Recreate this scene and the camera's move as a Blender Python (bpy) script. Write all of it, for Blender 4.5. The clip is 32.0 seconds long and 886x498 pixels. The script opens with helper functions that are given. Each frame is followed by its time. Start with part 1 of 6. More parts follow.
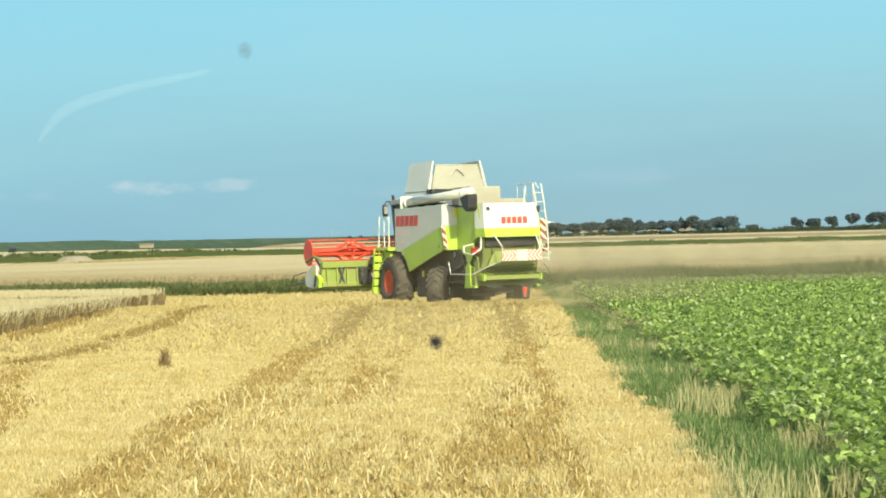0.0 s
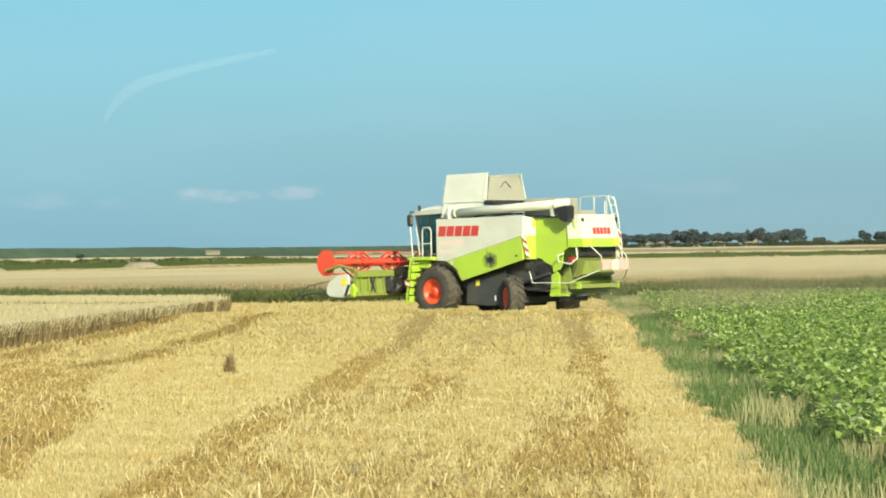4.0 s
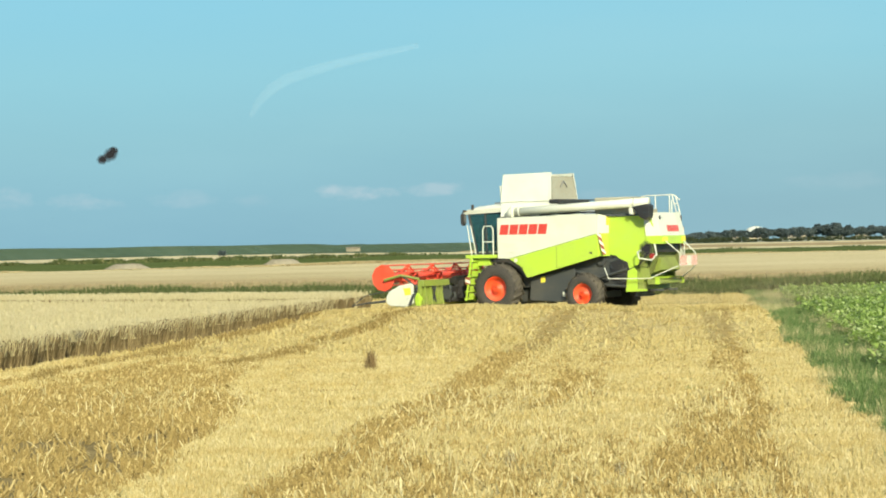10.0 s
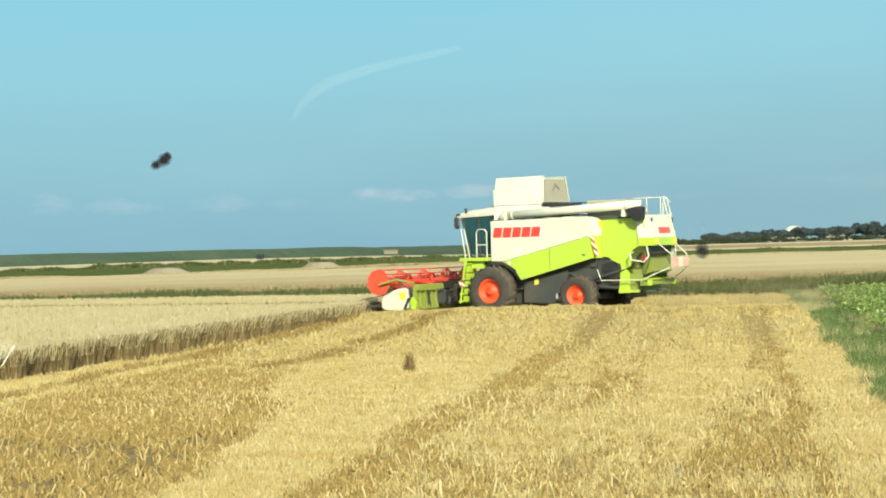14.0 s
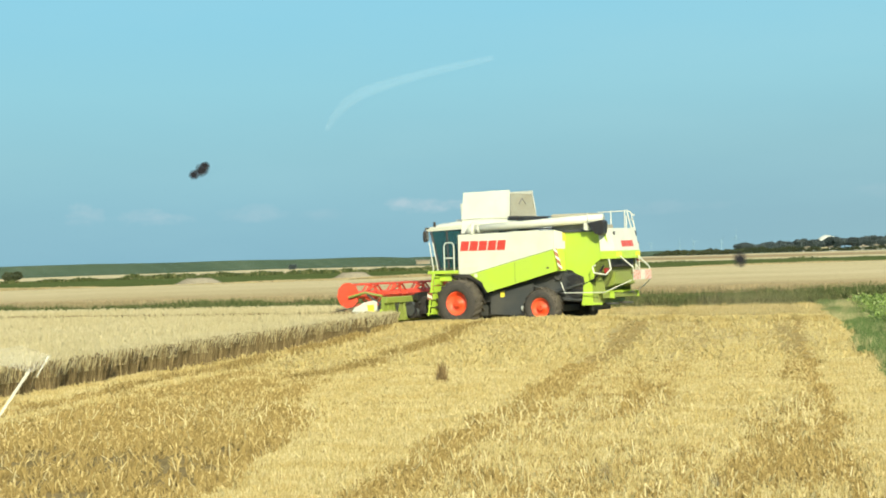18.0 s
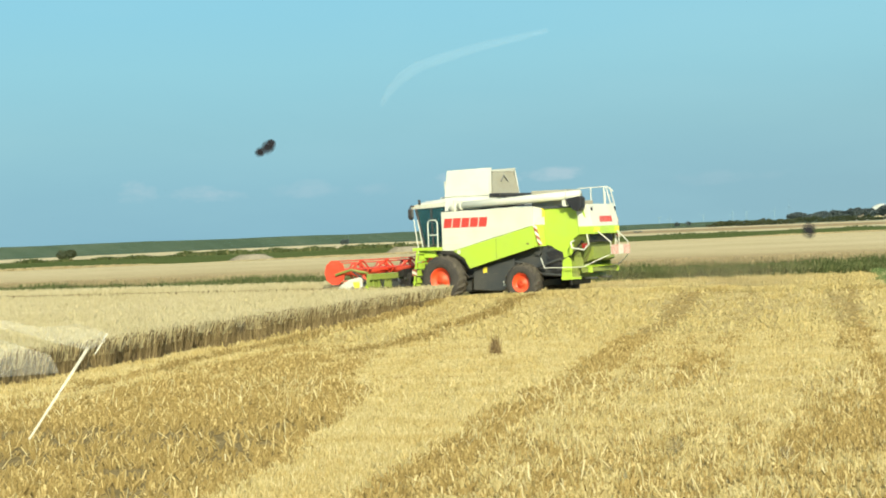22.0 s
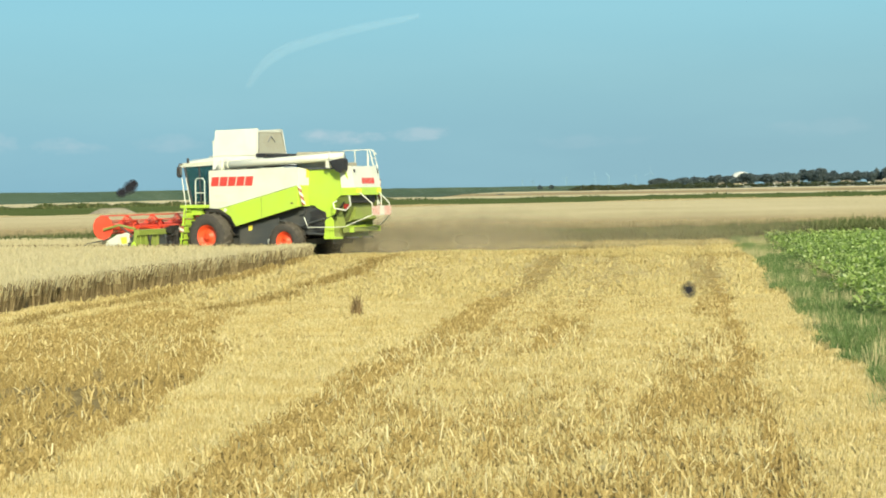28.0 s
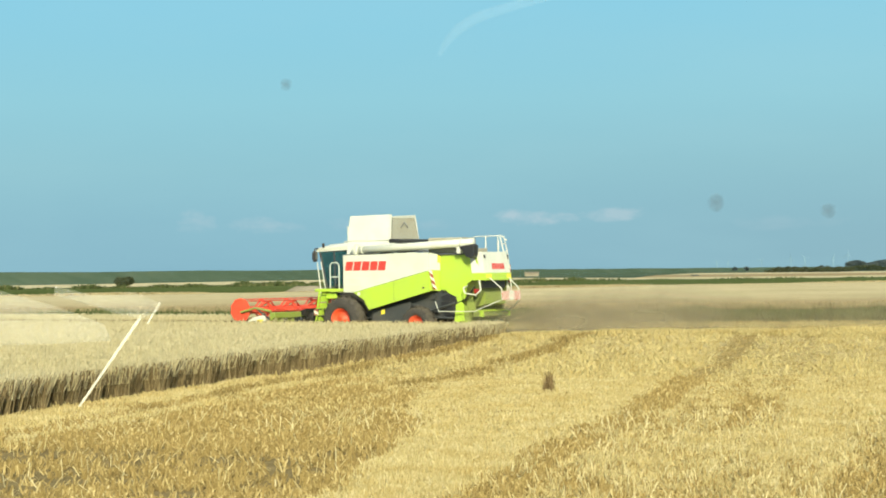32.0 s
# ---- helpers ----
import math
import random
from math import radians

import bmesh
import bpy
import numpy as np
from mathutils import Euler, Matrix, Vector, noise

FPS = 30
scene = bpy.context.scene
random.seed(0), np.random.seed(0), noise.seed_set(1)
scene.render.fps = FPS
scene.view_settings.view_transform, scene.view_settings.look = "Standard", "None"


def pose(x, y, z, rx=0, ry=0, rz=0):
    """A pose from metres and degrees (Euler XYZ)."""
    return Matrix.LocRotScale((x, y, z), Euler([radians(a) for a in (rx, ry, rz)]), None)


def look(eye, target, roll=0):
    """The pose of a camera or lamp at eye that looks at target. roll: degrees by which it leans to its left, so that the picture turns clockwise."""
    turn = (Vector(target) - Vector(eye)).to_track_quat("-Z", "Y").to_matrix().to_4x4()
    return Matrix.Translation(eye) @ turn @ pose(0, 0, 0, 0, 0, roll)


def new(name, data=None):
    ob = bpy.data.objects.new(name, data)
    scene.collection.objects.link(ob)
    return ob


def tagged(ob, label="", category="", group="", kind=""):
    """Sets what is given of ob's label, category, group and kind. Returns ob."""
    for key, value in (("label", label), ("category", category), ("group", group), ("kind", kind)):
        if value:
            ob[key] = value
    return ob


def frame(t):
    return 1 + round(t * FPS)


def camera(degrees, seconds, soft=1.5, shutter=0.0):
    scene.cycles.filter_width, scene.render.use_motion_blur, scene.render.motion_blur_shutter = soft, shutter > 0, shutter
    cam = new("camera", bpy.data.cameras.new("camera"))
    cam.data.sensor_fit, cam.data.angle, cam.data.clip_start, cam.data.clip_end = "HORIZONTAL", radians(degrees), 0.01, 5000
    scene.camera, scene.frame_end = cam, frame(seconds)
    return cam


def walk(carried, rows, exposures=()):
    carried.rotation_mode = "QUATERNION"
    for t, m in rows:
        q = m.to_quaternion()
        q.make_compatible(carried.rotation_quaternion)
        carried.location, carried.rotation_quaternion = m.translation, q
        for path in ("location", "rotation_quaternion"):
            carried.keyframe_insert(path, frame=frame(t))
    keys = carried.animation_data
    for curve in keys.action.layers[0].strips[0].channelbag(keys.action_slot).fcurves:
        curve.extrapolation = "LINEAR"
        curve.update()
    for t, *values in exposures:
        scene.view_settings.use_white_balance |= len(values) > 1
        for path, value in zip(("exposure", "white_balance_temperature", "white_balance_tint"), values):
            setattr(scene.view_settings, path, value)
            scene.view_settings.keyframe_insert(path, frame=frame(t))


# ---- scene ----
# The camera is held by hand behind a tractor's windscreen, 2.6 m above the field.
# Rows: seconds, place, yaw, pitch, roll.
PATH = [
    (0, 0.0108, 0.0000, 2.6227, 1.355, -0.380, 1.292),
    (0.5, 0.0127, -0.0000, 2.6280, 2.440, -0.119, 0.905),
    (1, 0.0096, -0.0000, 2.6207, 3.907, -0.134, 0.224),
    (1.5, 0.0080, -0.0000, 2.6078, 3.893, 0.268, 0.643),
    (2, 0.0089, -0.0000, 2.6065, 2.893, 0.802, 0.621),
    (2.5, 0.0097, -0.0000, 2.6053, 2.429, 0.040, 0.908),
    (4.5, 0.0132, -0.0000, 2.6003, 3.457, -0.084, 0.721),
    (5, 0.0119, 0.0000, 2.6023, 3.709, -0.080, 0.769),
    (5.5, 0.0121, 0.0011, 2.6016, 4.104, -0.448, 0.895),
    (6, 0.0124, 0.0022, 2.6010, 4.565, -0.713, 0.760),
    (6.5, 0.0129, 0.0000, 2.6009, 4.819, -0.482, 0.794),
    (7, 0.0121, 0.0000, 2.6008, 5.038, -0.367, 0.875),
    (7.5, 0.0112, -0.0000, 2.6000, 5.236, -0.296, 0.704),
    (8, 0.0099, 0.0000, 2.6005, 5.455, -0.107, 0.599),
    (8.5, 0.0092, -0.0000, 2.6003, 6.062, -0.099, 0.824),
    (9, 0.0087, 0.0012, 2.5999, 6.594, -0.202, 0.967),
    (9.5, 0.0094, 0.0000, 2.5995, 6.783, -0.152, 0.980),
    (10, 0.0090, -0.0000, 2.5994, 6.982, -0.140, 1.128),
    (10.5, 0.0084, 0.0000, 2.5995, 7.069, 0.205, 1.045),
    (11, 0.0070, 0.0000, 2.5993, 7.161, 0.334, 1.106),
    (11.5, 0.0057, -0.0000, 2.5990, 7.289, 0.031, 1.358),
    (12, 0.0051, -0.0000, 2.5994, 7.531, -0.056, 1.554),
    (12.5, 0.0044, 0.0010, 2.5998, 7.520, 0.050, 1.681),
    (13, 0.0044, 0.0010, 2.5997, 7.497, -0.025, 1.756),
    (13.5, 0.0046, 0.0010, 2.5998, 7.800, -0.130, 1.671),
    (14, 0.0048, 0.0008, 2.5998, 8.016, -0.062, 1.534),
    (14.5, 0.0042, 0.0006, 2.5999, 8.073, -0.051, 1.537),
    (16.5, 0.0035, 0.0007, 2.5997, 8.653, 0.219, 1.655),
    (17, 0.0040, 0.0004, 2.5997, 8.692, 0.236, 1.543),
    (17.5, 0.0038, 0.0004, 2.5996, 8.907, 0.178, 1.548),
    (18, 0.0036, 0.0003, 2.5996, 8.905, 0.240, 1.624),
    (18.5, 0.0023, 0.0001, 2.5999, 8.760, 0.351, 1.737),
    (19, 0.0019, -0.0001, 2.5999, 9.238, 0.071, 1.994),
    (19.5, 0.0016, 0.0002, 2.5998, 9.799, -0.262, 2.155),
    (20, 0.0006, -0.0003, 2.6000, 9.908, -0.237, 2.258),
    (20.5, 0.0005, -0.0002, 2.5999, 10.217, -0.371, 2.423),
    (21, 0.0006, -0.0001, 2.6001, 10.312, -0.343, 2.302),
    (21.5, 0.0000, -0.0004, 2.6000, 10.333, -0.346, 2.259),
    (22, 0.0000, -0.0000, 2.6000, 10.334, -0.437, 2.301),
    (22.5, 0.0001, -0.0001, 2.6000, 10.350, -0.392, 2.316),
    (23, -0.0006, -0.0003, 2.6002, 10.369, -0.177, 2.333),
    (23.5, -0.0008, -0.0004, 2.6002, 10.698, -0.140, 2.347),
    (24, -0.0008, -0.0004, 2.6002, 10.644, -0.116, 2.191),
    (24.5, -0.0005, -0.0007, 2.6000, 10.609, -0.058, 2.130),
    (26.5, -0.0028, 0.0012, 2.6231, 9.410, -0.757, 0.948),
    (27, -0.0075, 0.0107, 2.6239, 9.119, -2.301, 0.744),
    (27.5, -0.0033, 0.0157, 2.6192, 7.745, -2.330, 0.023),
    (28, -0.0041, 0.0182, 2.6213, 6.586, -1.662, 1.023),
    (28.5, -0.0029, 0.0241, 2.6232, 5.895, -1.301, 2.232),
    (29, 0.0001, 0.0344, 2.6197, 5.237, -2.088, 1.716),
    (29.5, -0.0011, 0.0450, 2.6016, 8.620, -2.305, 0.030),
    (30, 0.0051, 0.0595, 2.5796, 11.489, -0.138, -0.476),
    (30.5, 0.0089, 0.0719, 2.5636, 12.065, 0.906, 0.208),
    (31, 0.0066, 0.0550, 2.5457, 11.645, 1.668, 0.561),
    (31.5, 0.0016, 0.0300, 2.5322, 12.142, 2.091, 0.615),
    (32, 0.0016, 0.0000, 2.5322, 11.891, 0.622, 0.647),
]

cam = camera(24.0, 32.0, soft=1.85)
walk(cam, [(t, pose(x, y, z, 90 + p, r, w)) for t, x, y, z, w, p, r in PATH], [(0.0, 0.42), (1.0, 0.21), (2.0, 0.26), (5.0, 0.30), (29.5, 0.29), (31.0, 0.27), (32.0, 0.26)])

# ---- light ----
SUN_EL, SUN_AZ = radians(27), math.atan2(0.32, -0.947)
world = bpy.data.worlds.new("sky_light")
scene.world = world
world.use_nodes = True
wn = world.node_tree
sky = wn.nodes.new("ShaderNodeTexSky")
sky.sky_type, sky.sun_disc = "NISHITA", False
sky.sun_elevation, sky.sun_rotation = SUN_EL, SUN_AZ
sky.air_density, sky.dust_density = 1.0, 1.5
wn.nodes["Background"].inputs["Strength"].default_value = 0.15
wn.links.new(sky.outputs[0], wn.nodes["Background"].inputs["Color"])
sun = new("sun", bpy.data.lights.new("sun", "SUN"))
sun.data.energy, sun.data.angle, sun.data.color = 4.65, radians(0.6), (1.0, 0.93, 0.685)
sun_way = Vector((math.sin(SUN_AZ) * math.cos(SUN_EL), math.cos(SUN_AZ) * math.cos(SUN_EL), math.sin(SUN_EL)))
sun.matrix_world = look(sun_way * 100, (0, 0, 0))
scene.view_settings.exposure = 0.3


# ---- materials ----
class Nodes:
    """A short hand for node materials."""

    def __init__(self, name):
        self.mat = bpy.data.materials.new(name)
        self.mat.use_nodes = True
        self.tree = self.mat.node_tree
        self.bsdf = self.tree.nodes["Principled BSDF"]
        self.out = self.tree.nodes["Material Output"]

    def add(self, kind, **inputs):
        node = self.tree.nodes.new(kind)
        for key, value in inputs.items():
            self.put(node, key.replace("_", " "), value)
        return node

    def put(self, node, key, value):
        sock = node.inputs[int(key)] if key.isdigit() else node.inputs[key]
        if isinstance(value, bpy.types.NodeSocket):
            self.tree.links.new(value, sock)
        else:
            sock.default_value = value

    def noise(self, scale, detail=4.0, vector=None, rough=0.55):
        node = self.add("ShaderNodeTexNoise", Scale=scale, Detail=detail, Roughness=rough)
        self.put(node, "Vector", vector if vector else self.coords())
        return node.outputs["Fac"]

    def coords(self, kind="Object"):
        return self.add("ShaderNodeTexCoord").outputs[kind]

    def position(self):
        return self.add("ShaderNodeNewGeometry").outputs["Position"]

    def ramp(self, fac, stops):
        node = self.add("ShaderNodeValToRGB", Fac=fac)
        el = node.color_ramp.elements
        while len(el) < len(stops):
            el.new(0.5)
        for e, (p, c) in zip(el, stops):
            e.position, e.color = p, (*c, 1)
        return node.outputs["Color"]

    def mix(self, fac, a, b, blend="MIX"):
        node = self.tree.nodes.new("ShaderNodeMix")
        node.data_type, node.blend_type = "RGBA", blend
        for i, v in ((0, fac), (6, a), (7, b)):
            if isinstance(v, bpy.types.NodeSocket):
                self.tree.links.new(v, node.inputs[i])
            else:
                node.inputs[i].default_value = (*v, 1) if isinstance(v, tuple) else v
        return node.outputs[2]

    def math(self, op, a, b=0.0, c=0.0):
        node = self.tree.nodes.new("ShaderNodeMath")
        node.operation = op
        for i, v in enumerate((a, b, c)):
            if isinstance(v, bpy.types.NodeSocket):
                self.tree.links.new(v, node.inputs[i])
            else:
                node.inputs[i].default_value = v
        return node.outputs[0]

    def bump(self, height, strength=0.3, distance=0.02):
        node = self.add("ShaderNodeBump", Height=height, Strength=strength, Distance=distance)
        self.put(self.bsdf, "Normal", node.outputs[0])

    def surface(self, color, rough=0.6, metal=0.0, spec=0.5):
        self.put(self.bsdf, "Base Color", (*color, 1) if isinstance(color, tuple) else color)
        self.put(self.bsdf, "Roughness", rough)
        self.put(self.bsdf, "Metallic", metal)
        self.put(self.bsdf, "Specular IOR Level", spec)
        return self.mat


def paint(name, color, rough=0.35, dirt=(0.30, 0.25, 0.16), amount=0.35, metal=0.0):
    """Sheet-metal paint with dust in large clouds and fine speckle."""
    n = Nodes(name)
    a = n.ramp(n.noise(1.3, 5), [(0.42, (0, 0, 0)), (0.75, (amount,) * 3)])
    b = n.ramp(n.noise(22, 3), [(0.5, (0, 0, 0)), (0.8, (amount * 0.5,) * 3)])
    dusty = n.mix(1.0, a, b, "ADD")
    rough_map = n.math("MULTIPLY_ADD", dusty, 0.5, rough)
    return n.surface(n.mix(dusty, color, dirt), rough_map, metal)


def island_colors(name, stops, rough=0.8, spec=0.2, broad=None, scale=0.08, trans=0.0):
    """Blades and leaves: one colour each, drawn from stops, with broad patches over the field."""
    n = Nodes(name)
    rnd = n.add("ShaderNodeNewGeometry").outputs["Random Per Island"]
    col = n.ramp(rnd, stops)
    if broad:
        fac = n.ramp(n.noise(scale, 4), [(0.40, (0, 0, 0)), (0.65, (0.75,) * 3)])
        col = n.mix(fac, col, broad, "MULTIPLY")
    n.surface(col, rough, 0, spec)
    if trans:
        t = n.add("ShaderNodeBsdfTranslucent", Color=col)
        m = n.add("ShaderNodeMixShader", Fac=trans)
        n.tree.links.new(n.bsdf.outputs[0], m.inputs[1])
        n.tree.links.new(t.outputs[0], m.inputs[2])
        n.tree.links.new(m.outputs[0], n.out.inputs[0])
    return n.mat


def rough_ground(name, stops, scale=1.2, fine=14.0, bump=0.5):
    n = Nodes(name)
    f = n.mix(0.45, n.noise(scale, 6), n.noise(fine, 5))
    n.bump(n.noise(fine * 1.5, 4), bump, 0.05)
    return n.surface(n.ramp(f, stops), 0.95, 0, 0.0)


M_SOIL = rough_ground("dry_soil", [(0.3, (0.12, 0.095, 0.055)), (0.5, (0.24, 0.19, 0.11)), (0.7, (0.34, 0.28, 0.16))])


# strips of the field along the rows: from x, to x, soft rim, how trodden
STRIPS = ((1.0, 2.6, 0.15, 0.03), (0.1, 1.0, 0.3, 0.58), (0.58, 0.95, 0.15, 0.90), (-1.7, 0.1, 0.3, 0.22), (-3.7, -1.7, 0.3, 0.44), (-4.65, -3.75, 0.3, 0.86), (-7.2, -4.65, 0.3, 0.02), (-9.6, -7.2, 0.5, 0.14), (-10.3, -9.6, 0.2, 0.70), (-13.0, -10.3, 0.3, 0.30), (-13.55, -13.0, 0.15, 0.78), (-70, -13.55, 0.2, 0.12))


def straw_ground():
    """Straw litter, browner in the trodden strips, with one bare grey patch of earth."""
    n = Nodes("straw_litter")
    f = n.mix(0.45, n.noise(2.5, 6), n.noise(25, 5))
    straw = n.ramp(f, [(0.30, (0.42, 0.335, 0.15)), (0.48, (0.53, 0.435, 0.21)), (0.66, (0.63, 0.53, 0.27))])
    brown = n.ramp(f, [(0.30, (0.19, 0.135, 0.045)), (0.48, (0.30, 0.22, 0.08)), (0.66, (0.40, 0.31, 0.125))])
    bare = n.ramp(f, [(0.30, (0.17, 0.125, 0.052)), (0.50, (0.26, 0.20, 0.09)), (0.68, (0.36, 0.28, 0.13))])
    pos = n.add("ShaderNodeSeparateXYZ", Vector=n.position())
    wave = n.math("MULTIPLY_ADD", n.noise(0.9, 4), 0.6, -0.3)
    across = n.math("DIVIDE", n.math("ADD", n.math("ADD", pos.outputs[0], wave), 14.5), 17.0)
    rims = sorted((x, s * 0.9) for a, b, r, s in STRIPS for x in (max(a, -14.4) + 0.12, min(b, 2.4) - 0.12))
    trod = n.ramp(across, [((x + 14.5) / 17.0, (s,) * 3) for x, s in rims])
    wob = n.math("MULTIPLY_ADD", n.noise(0.8, 5), 3.0, -1.5)
    left = n.math("SUBTRACT", n.math("MULTIPLY_ADD", wob, 0.4, -6.05), pos.outputs[0])
    front = n.math("SUBTRACT", n.math("ADD", wob, 29.5), pos.outputs[1])
    m = n.ramp(n.math("MULTIPLY", n.math("MINIMUM", left, front), 1.2), [(0.0, (0, 0, 0)), (1.0, (1, 1, 1))])
    n.bump(n.noise(40, 4), 0.4, 0.04)
    return n.surface(n.mix(m, n.mix(trod, straw, brown), bare), 0.95, 0, 0.0)


M_STRAWBED = straw_ground()
M_STUBBLE = island_colors("stubble_straw", [(0.0, (0.50, 0.41, 0.18)), (0.45, (0.58, 0.49, 0.235)), (1.0, (0.76, 0.67, 0.385))], 0.75, 0.05, (0.86, 0.78, 0.62), 0.9, 0.4)
M_LITTER = island_colors("loose_pale_straw", [(0.0, (0.51, 0.42, 0.185)), (0.5, (0.58, 0.485, 0.225)), (1.0, (0.65, 0.565, 0.29))], 0.75, 0.0, (0.86, 0.78, 0.62), 0.9, 0.3)
M_TOSSED = island_colors("tossed_straw", [(0.0, (0.56, 0.465, 0.225)), (0.5, (0.66, 0.565, 0.29)), (1.0, (0.79, 0.70, 0.41))], 0.7, 0.1, trans=0.3)
M_WHEAT = island_colors("ripe_wheat", [(0.0, (0.55, 0.485, 0.285)), (0.5, (0.63, 0.56, 0.34)), (1.0, (0.70, 0.63, 0.40))], 0.85, 0.1, (0.92, 0.90, 0.82), 0.15, 0.48)
# The shadowed cut face is put into the stems' dark brown.
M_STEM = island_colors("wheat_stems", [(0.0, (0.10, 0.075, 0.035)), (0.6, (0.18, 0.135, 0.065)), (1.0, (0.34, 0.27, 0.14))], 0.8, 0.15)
M_FARSTEM = island_colors("far_wheat_face", [(0.0, (0.33, 0.27, 0.15)), (0.5, (0.36, 0.295, 0.165)), (1.0, (0.40, 0.335, 0.19))], 0.85, 0.1, trans=0.35)
M_TRAMPLED = island_colors("trampled_straw", [(0.0, (0.23, 0.165, 0.06)), (0.6, (0.31, 0.23, 0.085)), (0.9, (0.41, 0.315, 0.13)), (1.0, (0.58, 0.47, 0.22))], 0.9, 0.0, trans=0.15)
M_BENT = island_colors("bent_straw", [(0.0, (0.34, 0.27, 0.11)), (0.6, (0.445, 0.36, 0.16)), (1.0, (0.575, 0.485, 0.24))], 0.85, 0.0, trans=0.25)
M_FARRIM = island_colors("far_wheat_rim", [(0.0, (0.40, 0.335, 0.185)), (1.0, (0.46, 0.385, 0.22))], 0.9, 0.0, trans=0.3)
M_WEED = island_colors("dead_weed", [(0.0, (0.20, 0.135, 0.06)), (0.6, (0.31, 0.22, 0.105)), (1.0, (0.46, 0.36, 0.19))], 0.8, 0.15, trans=0.35)
M_WHEATCORE = rough_ground("wheat_mass", [(0.3, (0.30, 0.235, 0.12)), (0.5, (0.46, 0.375, 0.21)), (0.7, (0.57, 0.48, 0.28))], 3.0, 12.0, 0.9)


def far_wheat():
    """Pale ripe wheat, browner and patchy in its nearer part."""
    n = Nodes("far_wheat")
    f = n.mix(0.45, n.noise(0.05, 6), n.noise(1.6, 5))
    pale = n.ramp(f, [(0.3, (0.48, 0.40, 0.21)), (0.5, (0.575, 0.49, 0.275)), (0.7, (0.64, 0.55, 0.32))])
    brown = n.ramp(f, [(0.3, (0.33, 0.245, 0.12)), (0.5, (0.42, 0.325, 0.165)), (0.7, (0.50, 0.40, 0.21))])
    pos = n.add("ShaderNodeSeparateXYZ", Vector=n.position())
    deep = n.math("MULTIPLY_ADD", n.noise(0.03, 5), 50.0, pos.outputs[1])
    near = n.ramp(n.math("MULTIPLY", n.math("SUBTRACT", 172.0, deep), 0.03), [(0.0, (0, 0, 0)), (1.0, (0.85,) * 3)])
    n.bump(n.noise(2.4, 4), 0.8, 0.05)
    return n.surface(n.mix(near, pale, brown), 0.95, 0, 0.0)


M_FARWHEAT = far_wheat()
M_FARGREEN = rough_ground("far_green_crop", [(0.3, (0.065, 0.09, 0.027)), (0.5, (0.095, 0.125, 0.04)), (0.7, (0.135, 0.165, 0.062))], 0.04, 0.6, 0.6)
M_PALE = rough_ground("far_pale_stubble", [(0.3, (0.48, 0.41, 0.23)), (0.5, (0.58, 0.50, 0.30)), (0.7, (0.64, 0.57, 0.36))], 0.03, 0.5, 0.4)
# Grass of dike and far meadow, with distance haze put into its green.
M_DIKE = rough_ground("hazed_dike_grass", [(0.3, (0.062, 0.095, 0.06)), (0.5, (0.082, 0.12, 0.075)), (0.7, (0.12, 0.155, 0.10))], 0.012, 0.12, 0.3)
M_GRASS = island_colors("verge_grass", [(0.0, (0.085, 0.145, 0.042)), (0.5, (0.14, 0.22, 0.068)), (0.85, (0.21, 0.295, 0.105)), (1.0, (0.41, 0.41, 0.19))], 0.7, 0.2, trans=0.3)
M_DRYGRASS = island_colors("dry_grass", [(0.0, (0.24, 0.25, 0.11)), (0.6, (0.40, 0.37, 0.18)), (1.0, (0.58, 0.51, 0.28))], 0.7, 0.2, trans=0.25)
M_REED = island_colors("ditch_weeds", [(0.0, (0.06, 0.085, 0.03)), (0.55, (0.095, 0.12, 0.042)), (0.92, (0.14, 0.155, 0.062)), (1.0, (0.28, 0.25, 0.12))], 0.8, 0.1, trans=0.25)
M_BEET = island_colors("beet_leaves", [(0.0, (0.15, 0.24, 0.04)), (0.45, (0.33, 0.46, 0.10)), (0.85, (0.49, 0.61, 0.19)), (1.0, (0.66, 0.73, 0.37))], 0.5, 0.35, trans=0.45)
# Dark filler under the leaves: the shade between them is its colour.
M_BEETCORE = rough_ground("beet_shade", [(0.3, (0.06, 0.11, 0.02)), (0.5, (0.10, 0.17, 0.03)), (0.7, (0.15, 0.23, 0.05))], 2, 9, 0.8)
# Far leaves tinted blue-grey: the haze of distance is in their colour.
M_TREE = island_colors("hazed_tree_leaves", [(0.0, (0.105, 0.135, 0.135)), (0.6, (0.12, 0.155, 0.15)), (1.0, (0.145, 0.18, 0.165))], 0.95, 0.0, trans=0.5)
M_HEDGE = island_colors("hedge_leaves", [(0.0, (0.075, 0.095, 0.05)), (0.6, (0.09, 0.11, 0.06)), (1.0, (0.115, 0.13, 0.075))], 0.95, 0.0, trans=0.4)
M_BARK = rough_ground("bark", [(0.3, (0.05, 0.04, 0.03)), (0.7, (0.12, 0.10, 0.08))], 3, 20)
M_TAWNY = rough_ground("tawny_crop", [(0.3, (0.27, 0.20, 0.10)), (0.5, (0.36, 0.28, 0.15)), (0.7, (0.42, 0.35, 0.20))], 0.02, 0.3, 0.4)
M_HEAP = rough_ground("grey_heap", [(0.3, (0.20, 0.175, 0.12)), (0.5, (0.27, 0.24, 0.17)), (0.7, (0.34, 0.305, 0.22))], 0.6, 4)

